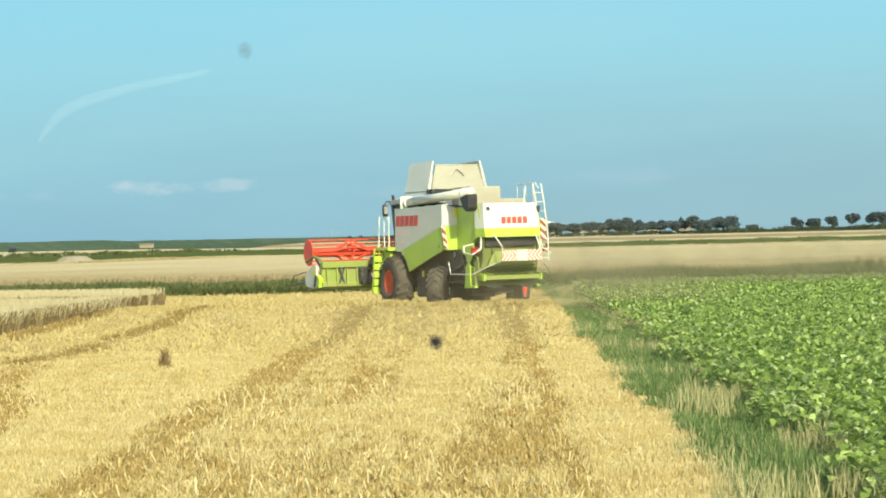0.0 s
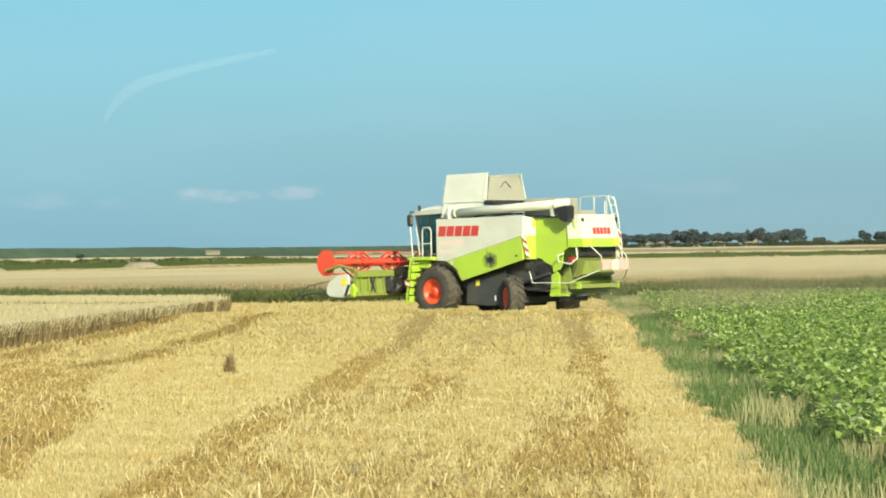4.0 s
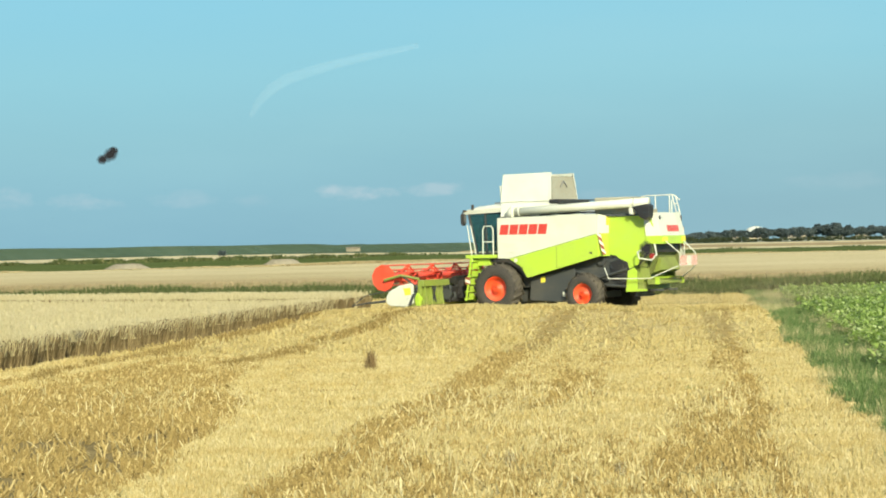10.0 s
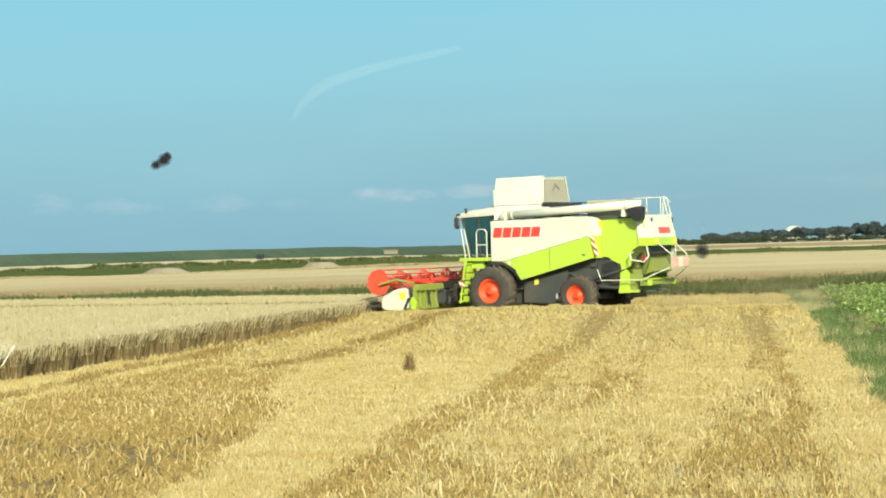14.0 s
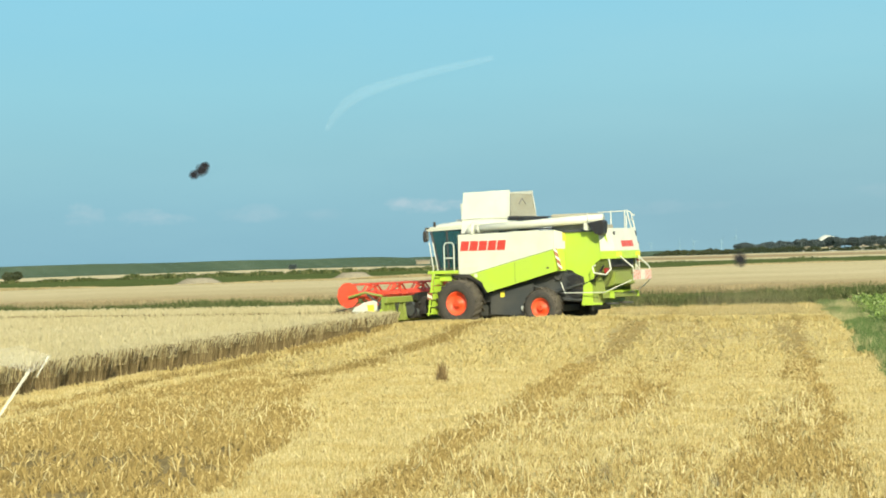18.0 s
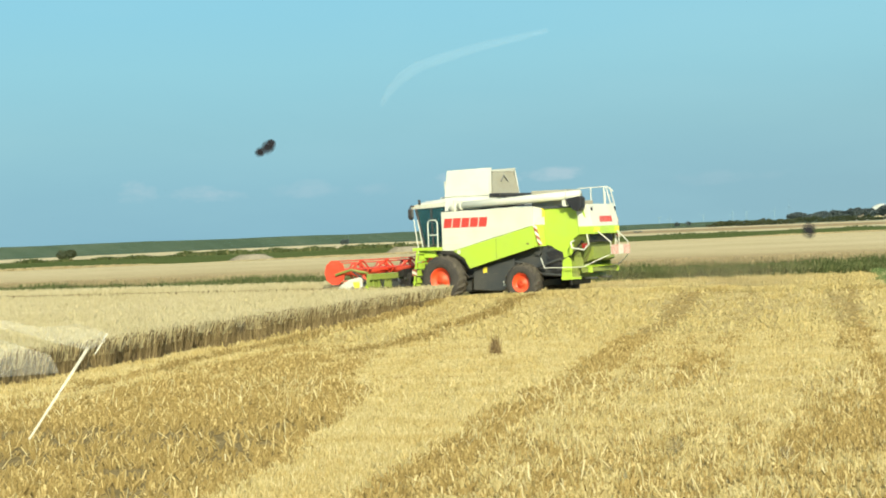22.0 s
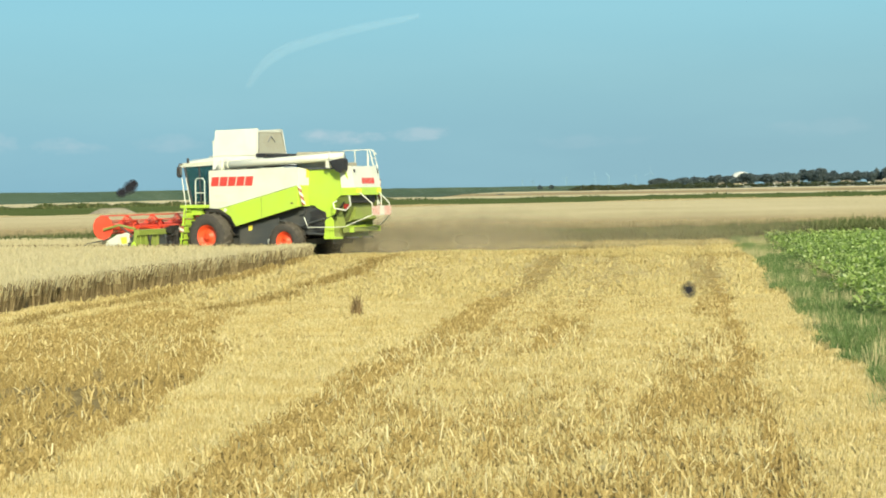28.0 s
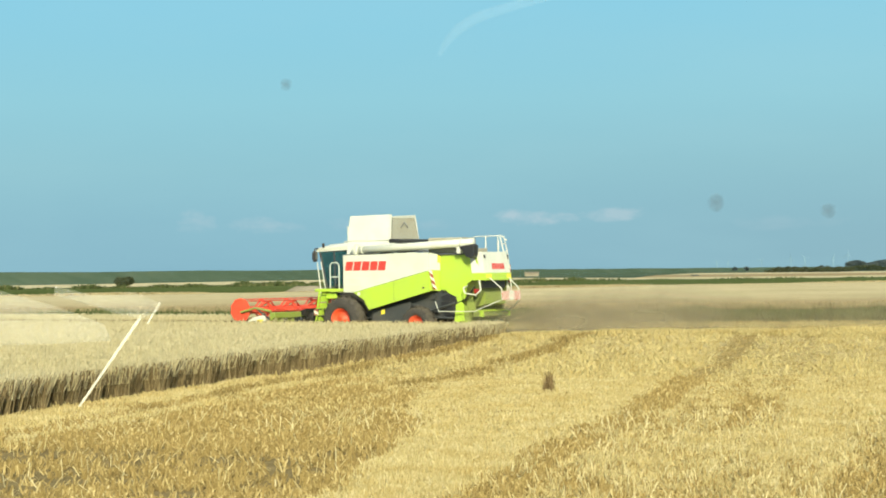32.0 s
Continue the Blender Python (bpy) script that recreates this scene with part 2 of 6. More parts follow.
M_WHITE = paint("cream_white_paint", (0.65, 0.668, 0.56), 0.35, amount=0.2)
M_LIME = paint("seed_green_paint", (0.425, 0.62, 0.05), 0.35, amount=0.2)
# Outlet green with dust, darkened for the shade under the hood.
M_OLIVE = paint("shaded_dull_green", (0.15, 0.195, 0.035), 0.6, amount=0.5)
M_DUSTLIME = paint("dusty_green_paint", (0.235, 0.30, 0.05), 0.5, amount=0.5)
# Dusty cheek-plate green with the hood's shade put into it.
M_SHADEGREEN = paint("shaded_dusty_green", (0.13, 0.17, 0.03), 0.6, (0.16, 0.13, 0.08), 0.5)
M_RED = paint("bright_red_paint", (0.80, 0.075, 0.03), 0.4, amount=0.2)
M_LOGO = paint("red_lettering", (0.58, 0.05, 0.035), 0.4, amount=0.05)
M_PINK = paint("faded_lettering", (0.78, 0.62, 0.54), 0.5, amount=0.05)
M_DARK = paint("dark_grey_steel", (0.048, 0.054, 0.054), 0.5, amount=0.13)
M_BLACK = paint("black_plastic", (0.018, 0.018, 0.02), 0.5, amount=0.15)


def tyre_rubber(name, tread):
    """Black rubber, with tan field dust on the tread from that radius outwards."""
    n = Nodes(name)
    p = n.add("ShaderNodeSeparateXYZ", Vector=n.coords())
    r = n.math("SQRT", n.math("ADD", n.math("MULTIPLY", p.outputs[1], p.outputs[1]), n.math("MULTIPLY", p.outputs[2], p.outputs[2])))
    r = n.math("MULTIPLY_ADD", n.noise(6, 4), 0.12, r)
    dusty = n.ramp(n.math("MULTIPLY", n.math("SUBTRACT", r, tread), 10.0), [(0.0, (0.10,) * 3), (0.7, (0.32,) * 3)])
    cloud = n.ramp(n.noise(3, 5), [(0.35, (0.4,) * 3), (0.7, (1, 1, 1))])
    return n.surface(n.mix(n.mix(1.0, dusty, cloud, "MULTIPLY"), (0.045, 0.043, 0.04), (0.30, 0.255, 0.175)), 0.9, 0, 0.2)


M_TYRE = tyre_rubber("front_tyre_rubber", 0.84)
M_TYRE_SMALL = tyre_rubber("rear_tyre_rubber", 0.64)
M_METAL = paint("bare_steel", (0.42, 0.42, 0.40), 0.4, amount=0.3, metal=0.8)
M_RIM = paint("red_rim_paint", (0.78, 0.085, 0.02), 0.4, amount=0.25)
M_INNER = paint("tank_inner_plate", (0.38, 0.37, 0.28), 0.7, amount=0.5)
M_YELLOW = paint("yellow_sticker", (0.85, 0.72, 0.06), 0.4, amount=0.05)
M_LAMP = paint("red_lamp_lens", (0.35, 0.02, 0.015), 0.2, amount=0.05)


def tinted_glass():
    n = Nodes("tinted_cab_glass")
    n.surface((0.03, 0.105, 0.12), 0.08, 0, 0.6)
    t = n.add("ShaderNodeBsdfTransparent", Color=(0.30, 0.55, 0.58, 1))
    m = n.add("ShaderNodeMixShader", Fac=0.45)
    n.tree.links.new(n.bsdf.outputs[0], m.inputs[1])
    n.tree.links.new(t.outputs[0], m.inputs[2])
    n.tree.links.new(m.outputs[0], n.out.inputs[0])
    return n.mat


M_GLASS = tinted_glass()


def stripes():
    n = Nodes("red_white_stripes")
    x = n.add("ShaderNodeSeparateXYZ", Vector=n.coords())
    s = n.math("ADD", n.math("MULTIPLY_ADD", x.outputs[0], 0.9, n.math("MULTIPLY", x.outputs[1], -0.35)), x.outputs[2])
    f = n.math("GREATER_THAN", n.math("FRACT", n.math("MULTIPLY", s, 4.0)), 0.45)
    return n.surface(n.mix(f, (0.72, 0.68, 0.54), (0.30, 0.10, 0.06)), 0.8, 0, 0.2)


M_STRIPE = stripes()


def chevrons():
    n = Nodes("red_white_chevrons")
    x = n.add("ShaderNodeSeparateXYZ", Vector=n.coords())
    s = n.math("SUBTRACT", n.math("ABSOLUTE", x.outputs[0]), n.math("ABSOLUTE", n.math("SUBTRACT", x.outputs[2], 1.83)))
    f = n.math("GREATER_THAN", n.math("FRACT", n.math("MULTIPLY", s, 7.5)), 0.48)
    return n.surface(n.mix(f, (0.74, 0.70, 0.60), (0.60, 0.20, 0.15)), 0.7, 0, 0.2)


M_CHEVRON = chevrons()


# ---- mesh helpers ----
def mesh_of(name, bm, mat, smooth=False):
    me = bpy.data.meshes.new(name)
    bmesh.ops.recalc_face_normals(bm, faces=bm.faces)
    bm.to_mesh(me)
    bm.free()
    me.materials.append(mat)
    if smooth:
        for p in me.polygons:
            p.use_smooth = True
    return me


def part(name, bm, mat, parent=None, label="", at=None, smooth=False):
    """One mesh object under a thing or a part; at: its pose in the parent's space."""
    ob = new(name, mesh_of(name, bm, mat, smooth))
    if parent:
        ob.parent = parent
    if at:
        ob.matrix_basis = at
    return tagged(ob, label)


def box(bm, x0, x1, y0, y1, z0, z1, bevel=0.0):
    vs = bmesh.ops.create_cube(bm, size=1)["verts"]
    for v in vs:
        v.co = Vector(((x0 + x1) / 2 + v.co.x * (x1 - x0), (y0 + y1) / 2 + v.co.y * (y1 - y0), (z0 + z1) / 2 + v.co.z * (z1 - z0)))
    if bevel:
        bmesh.ops.bevel(bm, geom=list({e for v in vs for e in v.link_edges}), offset=bevel, segments=2, affect="EDGES", profile=0.6)
    return bm


def plate(points, x0, x1, bevel=0.0, axis="x"):
    """A prism: an outline of (y, z) points drawn out along x (or of (x, z) along y, (x, y) along z)."""
    bm = bmesh.new()
    put = {"x": lambda a, u, v: (a, u, v), "y": lambda a, u, v: (u, a, v), "z": lambda a, u, v: (u, v, a)}[axis]
    lo = [bm.verts.new(put(x0, u, v)) for u, v in points]
    hi = [bm.verts.new(put(x1, u, v)) for u, v in points]
    n = len(points)
    bm.faces.new(lo)
    bm.faces.new(hi[::-1])
    for i in range(n):
        bm.faces.new((lo[i], lo[(i + 1) % n], hi[(i + 1) % n], hi[i]))
    bmesh.ops.recalc_face_normals(bm, faces=bm.faces)
    if bevel:
        bmesh.ops.bevel(bm, geom=list(bm.edges), offset=bevel, segments=2, affect="EDGES", profile=0.6)
    return bm


def hexa(bm, corners):
    """A body with eight corners: four below, four above, in the same order round."""
    v = [bm.verts.new(c) for c in corners]
    for f in ((3, 2, 1, 0), (4, 5, 6, 7), (0, 1, 5, 4), (1, 2, 6, 5), (2, 3, 7, 6), (3, 0, 4, 7)):
        bm.faces.new([v[i] for i in f])
    return bm


def tube(bm, points, r, sides=8, r2=None):
    """A round tube along a line of points, closed at the ends."""
    pts = [Vector(p) for p in points]
    rings = []
    for i, p in enumerate(pts):
        a = pts[max(i - 1, 0)]
        b = pts[min(i + 1, len(pts) - 1)]
        q = (b - a).to_track_quat("Z", "Y")
        rr = r if r2 is None else r + (r2 - r) * i / (len(pts) - 1)
        rings.append([bm.verts.new(p + q @ Vector((rr * math.cos(k * math.tau / sides), rr * math.sin(k * math.tau / sides), 0))) for k in range(sides)])
    for lo, hi in zip(rings, rings[1:]):
        for k in range(sides):
            bm.faces.new((lo[k], lo[(k + 1) % sides], hi[(k + 1) % sides], hi[k]))
    bm.faces.new(rings[0][::-1])
    bm.faces.new(rings[-1])
    return bm


def lathe(bm, profile, sides=40, caps=True):
    """A turned body about the x axis from (x, radius) points."""
    rings = [[bm.verts.new((x, r * math.cos(k * math.tau / sides), r * math.sin(k * math.tau / sides))) for k in range(sides)] for x, r in profile]
    for lo, hi in zip(rings, rings[1:]):
        for k in range(sides):
            bm.faces.new((lo[k], lo[(k + 1) % sides], hi[(k + 1) % sides], hi[k]))
    if caps:
        bm.faces.new(rings[0])
        bm.faces.new(rings[-1][::-1])
    return bm


def sheet(name, x0, x1, y0, y1, z0, z1, mat, label, category, kind="structure"):
    ob = new(name, mesh_of(name, box(bmesh.new(), x0, x1, y0, y1, z0, z1), mat))
    return tagged(ob, label, category, kind=kind)


def blades(name, xy, z, height, width, lean, mat, label, category, tip=0.4, spread_turn=None, lean_turn=None):
    """Stuff: one upright four-cornered blade at every place of xy, with its own height, width, turn and lean."""
    n = len(xy)
    g = np.random.default_rng(len(name) * 7 + n)
    a = g.uniform(0, math.tau, n) if spread_turn is None else g.normal(0.4, spread_turn, n)
    b = g.uniform(0, math.tau, n) if lean_turn is None else g.normal(1.7, lean_turn, n)
    hw = np.stack([np.cos(a), np.sin(a), np.zeros(n)], 1) * (np.asarray(width) / 2 * g.uniform(0.6, 1.4, n))[:, None]
    hh = np.asarray(height) * g.uniform(0.65, 1.3, n)
    ll = np.asarray(lean) * np.sqrt(g.uniform(0, 1, n))
    up = np.stack([np.cos(b) * np.sin(ll) * hh, np.sin(b) * np.sin(ll) * hh, np.cos(ll) * hh], 1)
    base = np.stack([xy[:, 0], xy[:, 1], np.zeros(n) + z], 1)
    v = np.stack([base - hw, base + hw, base + up + hw * tip, base + up - hw * tip], 1).reshape(-1, 3)
    ob = quads(name, v, mat, label, category)
    return ob


def quads(name, v, mat, label, category):
    n = len(v) // 4
    me = bpy.data.meshes.new(name)
    me.vertices.add(4 * n)
    me.vertices.foreach_set("co", v.astype(np.float32).ravel())
    me.loops.add(4 * n)
    me.loops.foreach_set("vertex_index", np.arange(4 * n, dtype=np.int32))
    me.polygons.add(n)
    me.polygons.foreach_set("loop_start", np.arange(0, 4 * n, 4, dtype=np.int32))
    me.update(calc_edges=True)
    me.materials.append(mat)
    return tagged(new(name, me), label, category, kind="stuff")


def spread(rng, count, x0, x1, y0, y1, keep=None):
    p = np.stack([rng.uniform(x0, x1, count), rng.uniform(y0, y1, count)], 1)
    return p if keep is None else p[keep(p[:, 0], p[:, 1])]



# ---- the land ----
def crop_edge(y):
    return -15.1 + 0.051 * (y - 40)


def cut_line(x):
    """The far side of the wheat that stays uncut, along the harvester's swath."""
    return 74.6 - (x + 13.8) * 0.385


SWATH = 7.3
rng = np.random.default_rng(11)

ground = sheet("ground", -4200, 4200, -600, 4200, -1.0, -0.02, M_SOIL, "flat dry brown farmland soil reaching the horizon", "ground")
field = sheet("stubble_field", -70, 2.3, -30, 97.5, -0.1, 0.0, M_STRAWBED, "harvested wheat field with trodden straw litter", "field")


def blotch(x, y, sx, sy, seed):
    """Soft random patches between 0 and 1."""
    g = np.random.default_rng(seed).uniform(0, 1, (64, 64))
    u, v = x / sx + 500, y / sy + 500
    i, j = np.floor(u).astype(int), np.floor(v).astype(int)
    a, b = u - i, v - j
    a, b = a * a * (3 - 2 * a), b * b * (3 - 2 * b)
    q = lambda m, n: g[(i + m) % 64, (j + n) % 64]
    return (q(0, 0) * (1 - a) + q(1, 0) * a) * (1 - b) + (q(0, 1) * (1 - a) + q(1, 1) * a) * b


def crest(x):
    """Where the low rise of the field is highest."""
    return np.interp(-np.asarray(x, float), [-2.2, 3.5, 9.0, 13.3], [66.4, 68.7, 71.2, 73.1])


def rise(x, y):
    """Height of the field: it swells gently towards the harvester's way and falls off behind."""
    x = np.asarray(x, float)
    u = y - crest(x)
    a = np.clip(np.where(u < 0, 1 + u / 13.0, 1 - u / 1.3), 0, 1)
    top = np.interp(x, [-15, -12, -8, -6, -3, 1.8, 2.25], [0.05, 0.28, 0.38, 0.43, 0.38, 0.36, 0.10])
    return top * a * a * (3 - 2 * a) * (1 + 0.10 * np.sin(x * 2.3) * np.sin(x * 0.9 + 1))


def bare_rim(y):
    """Where the trodden bare corner of the field begins."""
    return np.interp(y, [16, 17.5, 19, 23, 27, 31], [-6.5, -6.0, -5.75, -6.05, -6.4, -6.8])


def band(x, y):
    """How trodden the stubble is: wheel tracks and straw swaths run along the rows."""
    w = x + 0.25 * (blotch(x, y, 3, 7, 1) - 0.5) + 0.3 * (blotch(x, y, 0.6, 1.6, 2) - 0.5)
    b = np.zeros_like(x)
    for x0, x1, rim, s in STRIPS:
        b = np.maximum(b, s * np.clip((w - x0) / rim + 0.5, 0, 1) * np.clip((x1 - w) / rim + 0.5, 0, 1))
    # the swath beside the bright strip spreads out towards the tractor
    b = np.maximum(b, 0.62 * np.clip((33 - y) / 5, 0, 1) * np.clip((w + 4.7) / 0.5, 0, 1) * np.clip((-3.1 - w) / 0.5, 0, 1))
    b = np.maximum(b, 0.68 * np.clip((37 - y) / 6, 0, 1) * np.clip((w + 0.7) / 0.4, 0, 1) * np.clip((1.0 - w) / 0.2, 0, 1))
    b = np.maximum(b, 0.64 * np.clip((29 - y) / 5, 0, 1) * np.clip((w + 4.6) / 0.5, 0, 1) * np.clip((0.9 - w) / 0.4, 0, 1))
    # the mottled stretch on the left, narrower as it goes off
    rim = np.interp(y, [30, 40, 50, 60], [-6.5, -8.5, -9.7, -10.2])
    b = np.maximum(b, np.interp(y, [24, 36, 46, 58], [1.0, 0.84, 0.66, 0.3]) * np.clip((rim - w) / 0.6, 0, 1) * np.clip((w + 12.9) / 0.6, 0, 1))
    b = np.maximum(b, 0.45 * np.exp(-((y - 35.8 + 0.2 * (w + 7)) / 0.45) ** 2) * np.clip((-5.3 - w) / 0.4, 0, 1))
    b = np.maximum(b, 1.0 * np.exp(-((w + 2.45) / 0.32) ** 4 - ((y - 36.0) / 6.0) ** 4))
    b = np.maximum(b, 1.0 * np.clip((bare_rim(y) - w) / 0.45, 0, 1) * np.clip((30.5 - y + 2 * (blotch(x, y, 1.2, 1.6, 3) - 0.5)) / 3.0, 0, 1))
    b = b * np.clip(1.3 - y / 150, 0.6, 1)
    clump = blotch(x, y, 0.45, 0.8, 4) - 0.5 + 0.7 * (blotch(x, y, 0.2, 0.35, 5) - 0.5)
    clump = clump + 0.8 * (blotch(x, y, 0.32, 5.0, 28) - 0.5) + 0.7 * (blotch(x, y, 1.1, 2.2, 29) - 0.5)
    b = b + clump * np.clip(1.3 - y / 90, 0.35, 1) * (0.14 + 1.35 * b * (1.06 - b))
    return np.clip((b - 0.26) * 1.4 + 0.26, 0.0, 1.0)


def seen(x, y):
    return (x > -0.49 * y - 1) & (x < 0.225 * y + 1.2)


def stubble():
    def open_field(x, y):
        return seen(x, y) & (x > np.where(y < 75.2, crop_edge(y), -70)) & (x < 2.3 + 0.7 * (blotch(x, y, 0.5, 0.9, 6) - 0.5) + 0.3 * (blotch(x, y, 0.12, 0.2, 7) - 0.5))

    def tufts(n, y0, y1, step, per, sigma):
        """Clumps of stalks in drilled rows, each clump with its tread: 0 standing, 1 bent, 2 trampled."""
        p = spread(rng, n, -34, 2.4, y0, y1)
        p[:, 0] = np.round(p[:, 0] / step) * step + rng.normal(0, step * 0.16, n)
        p = p[open_field(p[:, 0], p[:, 1])]
        b = band(p[:, 0], p[:, 1])
        u = rng.uniform(0, 1, len(p))
        tread = np.where(u < 1.15 * b - 0.16, 2, np.where(u < 1.25 * b + 0.06, 1, 0))
        if y0 > 40:
            tread = np.where(b < 0.30, 0, np.where(b < 0.62, 1, 2))
        thin = rng.uniform(0, 1, len(p)) < np.where(tread == 0, 0.97, 0.80)
        bare = np.clip((bare_rim(p[:, 1]) - p[:, 0]) / 0.5, 0, 1) * np.clip((30 - p[:, 1]) / 2, 0, 1)
        thin &= rng.uniform(0, 1, len(p)) > 0.80 * bare * np.clip(1.6 * blotch(p[:, 0], p[:, 1], 0.9, 1.4, 31), 0.4, 1.15)
        rows = 0.55 + 0.75 * blotch(p[:, 0], p[:, 1], 0.22, 2.6, 33) + 0.25 * (blotch(p[:, 0], p[:, 1], 0.5, 0.5, 34) - 0.5)
        if y0 < 40:
            thin &= rng.uniform(0, 1, len(p)) < np.where(tread == 0, rows, 1)
        p, tread = p[thin], tread[thin]
        times = np.where(tread == 0, 2 * per, per)
        q, tread = np.repeat(p, times, 0), np.repeat(tread, times)
        return q + rng.normal(0, 1, q.shape) * (sigma * np.where(tread == 0, 1.6, 1.0))[:, None], tread

    kinds = (("stubble", M_STUBBLE, "short golden cut wheat stubble in drilled rows"), ("bent_stubble", M_BENT, "bent tan stubble in the driven swaths"), ("trampled_straw", M_TRAMPLED, "brown trampled straw in the wheel tracks"))
    for n, y0, y1, step, per, sigma, high, wide in ((84000, 15, 30, 0.14, 5, 0.025, 0.13, 0.0185), (52000, 29, 48, 0.15, 5, 0.035, 0.11, 0.026), (40000, 47, 97.3, 0.16, 3, 0.08, 0.03, 0.05)):
        q, tread = tufts(n, y0, y1, step, per, sigma)
        for k, (name, mat, label) in enumerate(kinds):
            lean = (0.30, 0.85, 1.22)[k] if y0 < 40 else (0.7, 1.1, 1.3)[k]
            blades(name, q[tread == k], rise(*q[tread == k].T), high * (0.85, 1.0, 1.0)[k], wide * (0.62, 1.0, 1.1)[k], lean, mat, label, "stubble" if k < 2 else "straw", 0.85, 0.5, 0.9 if k else None)

    def litter(n, y0, y1):
        p = spread(rng, n, -34, 2.4, y0, y1, open_field)
        k = band(p[:, 0], p[:, 1])
        bare = np.clip((bare_rim(p[:, 1]) - p[:, 0]) / 0.5, 0, 1) * np.clip((31 - p[:, 1]) / 2, 0, 1)
        return p[rng.uniform(0, 1, len(p)) < (0.75 * (1 - k) + 0.04) * (1 - 0.6 * bare)]

    blades("loose_straw", litter(150000, 15, 48), 0.012, 0.14, 0.014, 1.48, M_LITTER, "loose straw lying between the stubble rows", "straw", 1.0, 0.8)
    p = litter(150000, 46, 97)
    blades("loose_straw", p, 0.01 + rise(*p.T), 0.15, 0.024, 1.57, M_LITTER, "loose straw lying between the stubble rows", "straw", 1.0, 0.8)
    for c, y0 in ((-9.95, 44), (-13.28, 36)):
        y = rng.uniform(y0, 78, 9000)
        x = c + rng.normal(0, 0.17, 9000) + 0.5 * (blotch(y * 0, y, 1, 2.5, 24) - 0.5)
        q = np.stack([x, y], 1)[(blotch(x, y, 0.8, 1.3, 25) > 0.45) & open_field(x, y)]
        blades("weed_line", q, rise(*q.T), 0.15, 0.022, 0.7, M_TRAMPLED, "line of brown weedy stalks left between two swaths", "weeds", 0.7)
    p = spread(rng, 70000, -34, 2.4, 15, 36, open_field)
    k = band(p[:, 0], p[:, 1])
    p = p[rng.uniform(0, 1, len(p)) < np.where((k > 0.25) & (k < 0.97), 0.40, 0.13) * np.where((p[:, 0] < bare_rim(p[:, 1])) & (p[:, 1] < 31), 0.45, 1)]
    blades("tossed_straw", p, 0.035, 0.19, 0.013, 1.4, M_TOSSED, "tossed pale straws over the trodden stubble", "straw", 0.8, 0.9)


stubble()


def wheat():
    """The block of standing wheat: a dense core, ears on top, a face of stems towards the cut field."""
    bm = bmesh.new()
    lo = [(crop_edge(22), 22), (crop_edge(74.5), 74.4), (-70, cut_line(-70) - 0.2), (-70, 22)]
    hi = [(x - 0.12 if x > -60 else x, y) for x, y in lo]
    hexa(bm, [(x - 0.75, y, -0.05) for x, y in lo] + [(x - 0.85, y, 0.52) for x, y in hi])
    tagged(new("standing_wheat", mesh_of("standing_wheat", bm, M_WHEATCORE)), "dense block of ripe standing wheat", "wheat", kind="stuff")
    p = spread(rng, 320000, -46, -12.5, 24, 92)
    x, y = p.T
    p = p[(x < crop_edge(y) - 0.05) & (y < cut_line(x)) & (x > -0.52 * y - 1)]
    blades("wheat_ears", p, 0.44, 0.25, 0.021, 1.0, M_WHEAT, "greyish gold ears of ripe wheat", "wheat", 1.1, 0.55)
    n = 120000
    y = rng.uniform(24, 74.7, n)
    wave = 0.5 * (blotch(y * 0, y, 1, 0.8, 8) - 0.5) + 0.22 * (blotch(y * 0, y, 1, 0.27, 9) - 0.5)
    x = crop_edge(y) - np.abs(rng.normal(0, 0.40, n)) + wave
    blades("wheat_stems", np.stack([x, y], 1), 0.0, 0.54, 0.016, 0.28, M_STEM, "wheat stems along the cut edge, shade put into their dark brown", "wheat", 0.9)
    n = 34000
    y = rng.uniform(24, 74.7, n)
    wave = 0.5 * (blotch(y * 0, y, 1, 0.8, 8) - 0.5) + 0.22 * (blotch(y * 0, y, 1, 0.27, 9) - 0.5)
    x = crop_edge(y) - rng.uniform(-0.05, 0.9, n) + wave
    keep = blotch(x, y, 0.2, 0.13, 18) > 0.36
    x, y = x[keep], y[keep]
    blades("edge_ears", np.stack([x, y], 1), 0.34, 0.34, 0.020, 0.6, M_WHEAT, "greyish gold ears of ripe wheat", "wheat", 1.1, 0.6)
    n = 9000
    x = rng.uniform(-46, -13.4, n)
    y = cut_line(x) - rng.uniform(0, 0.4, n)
    blades("far_edge_stems", np.stack([x, y], 1), 0.0, 0.58, 0.024, 0.25, M_STEM, "wheat stems along the cut edge, shade put into their dark brown", "wheat", 0.9)


wheat()


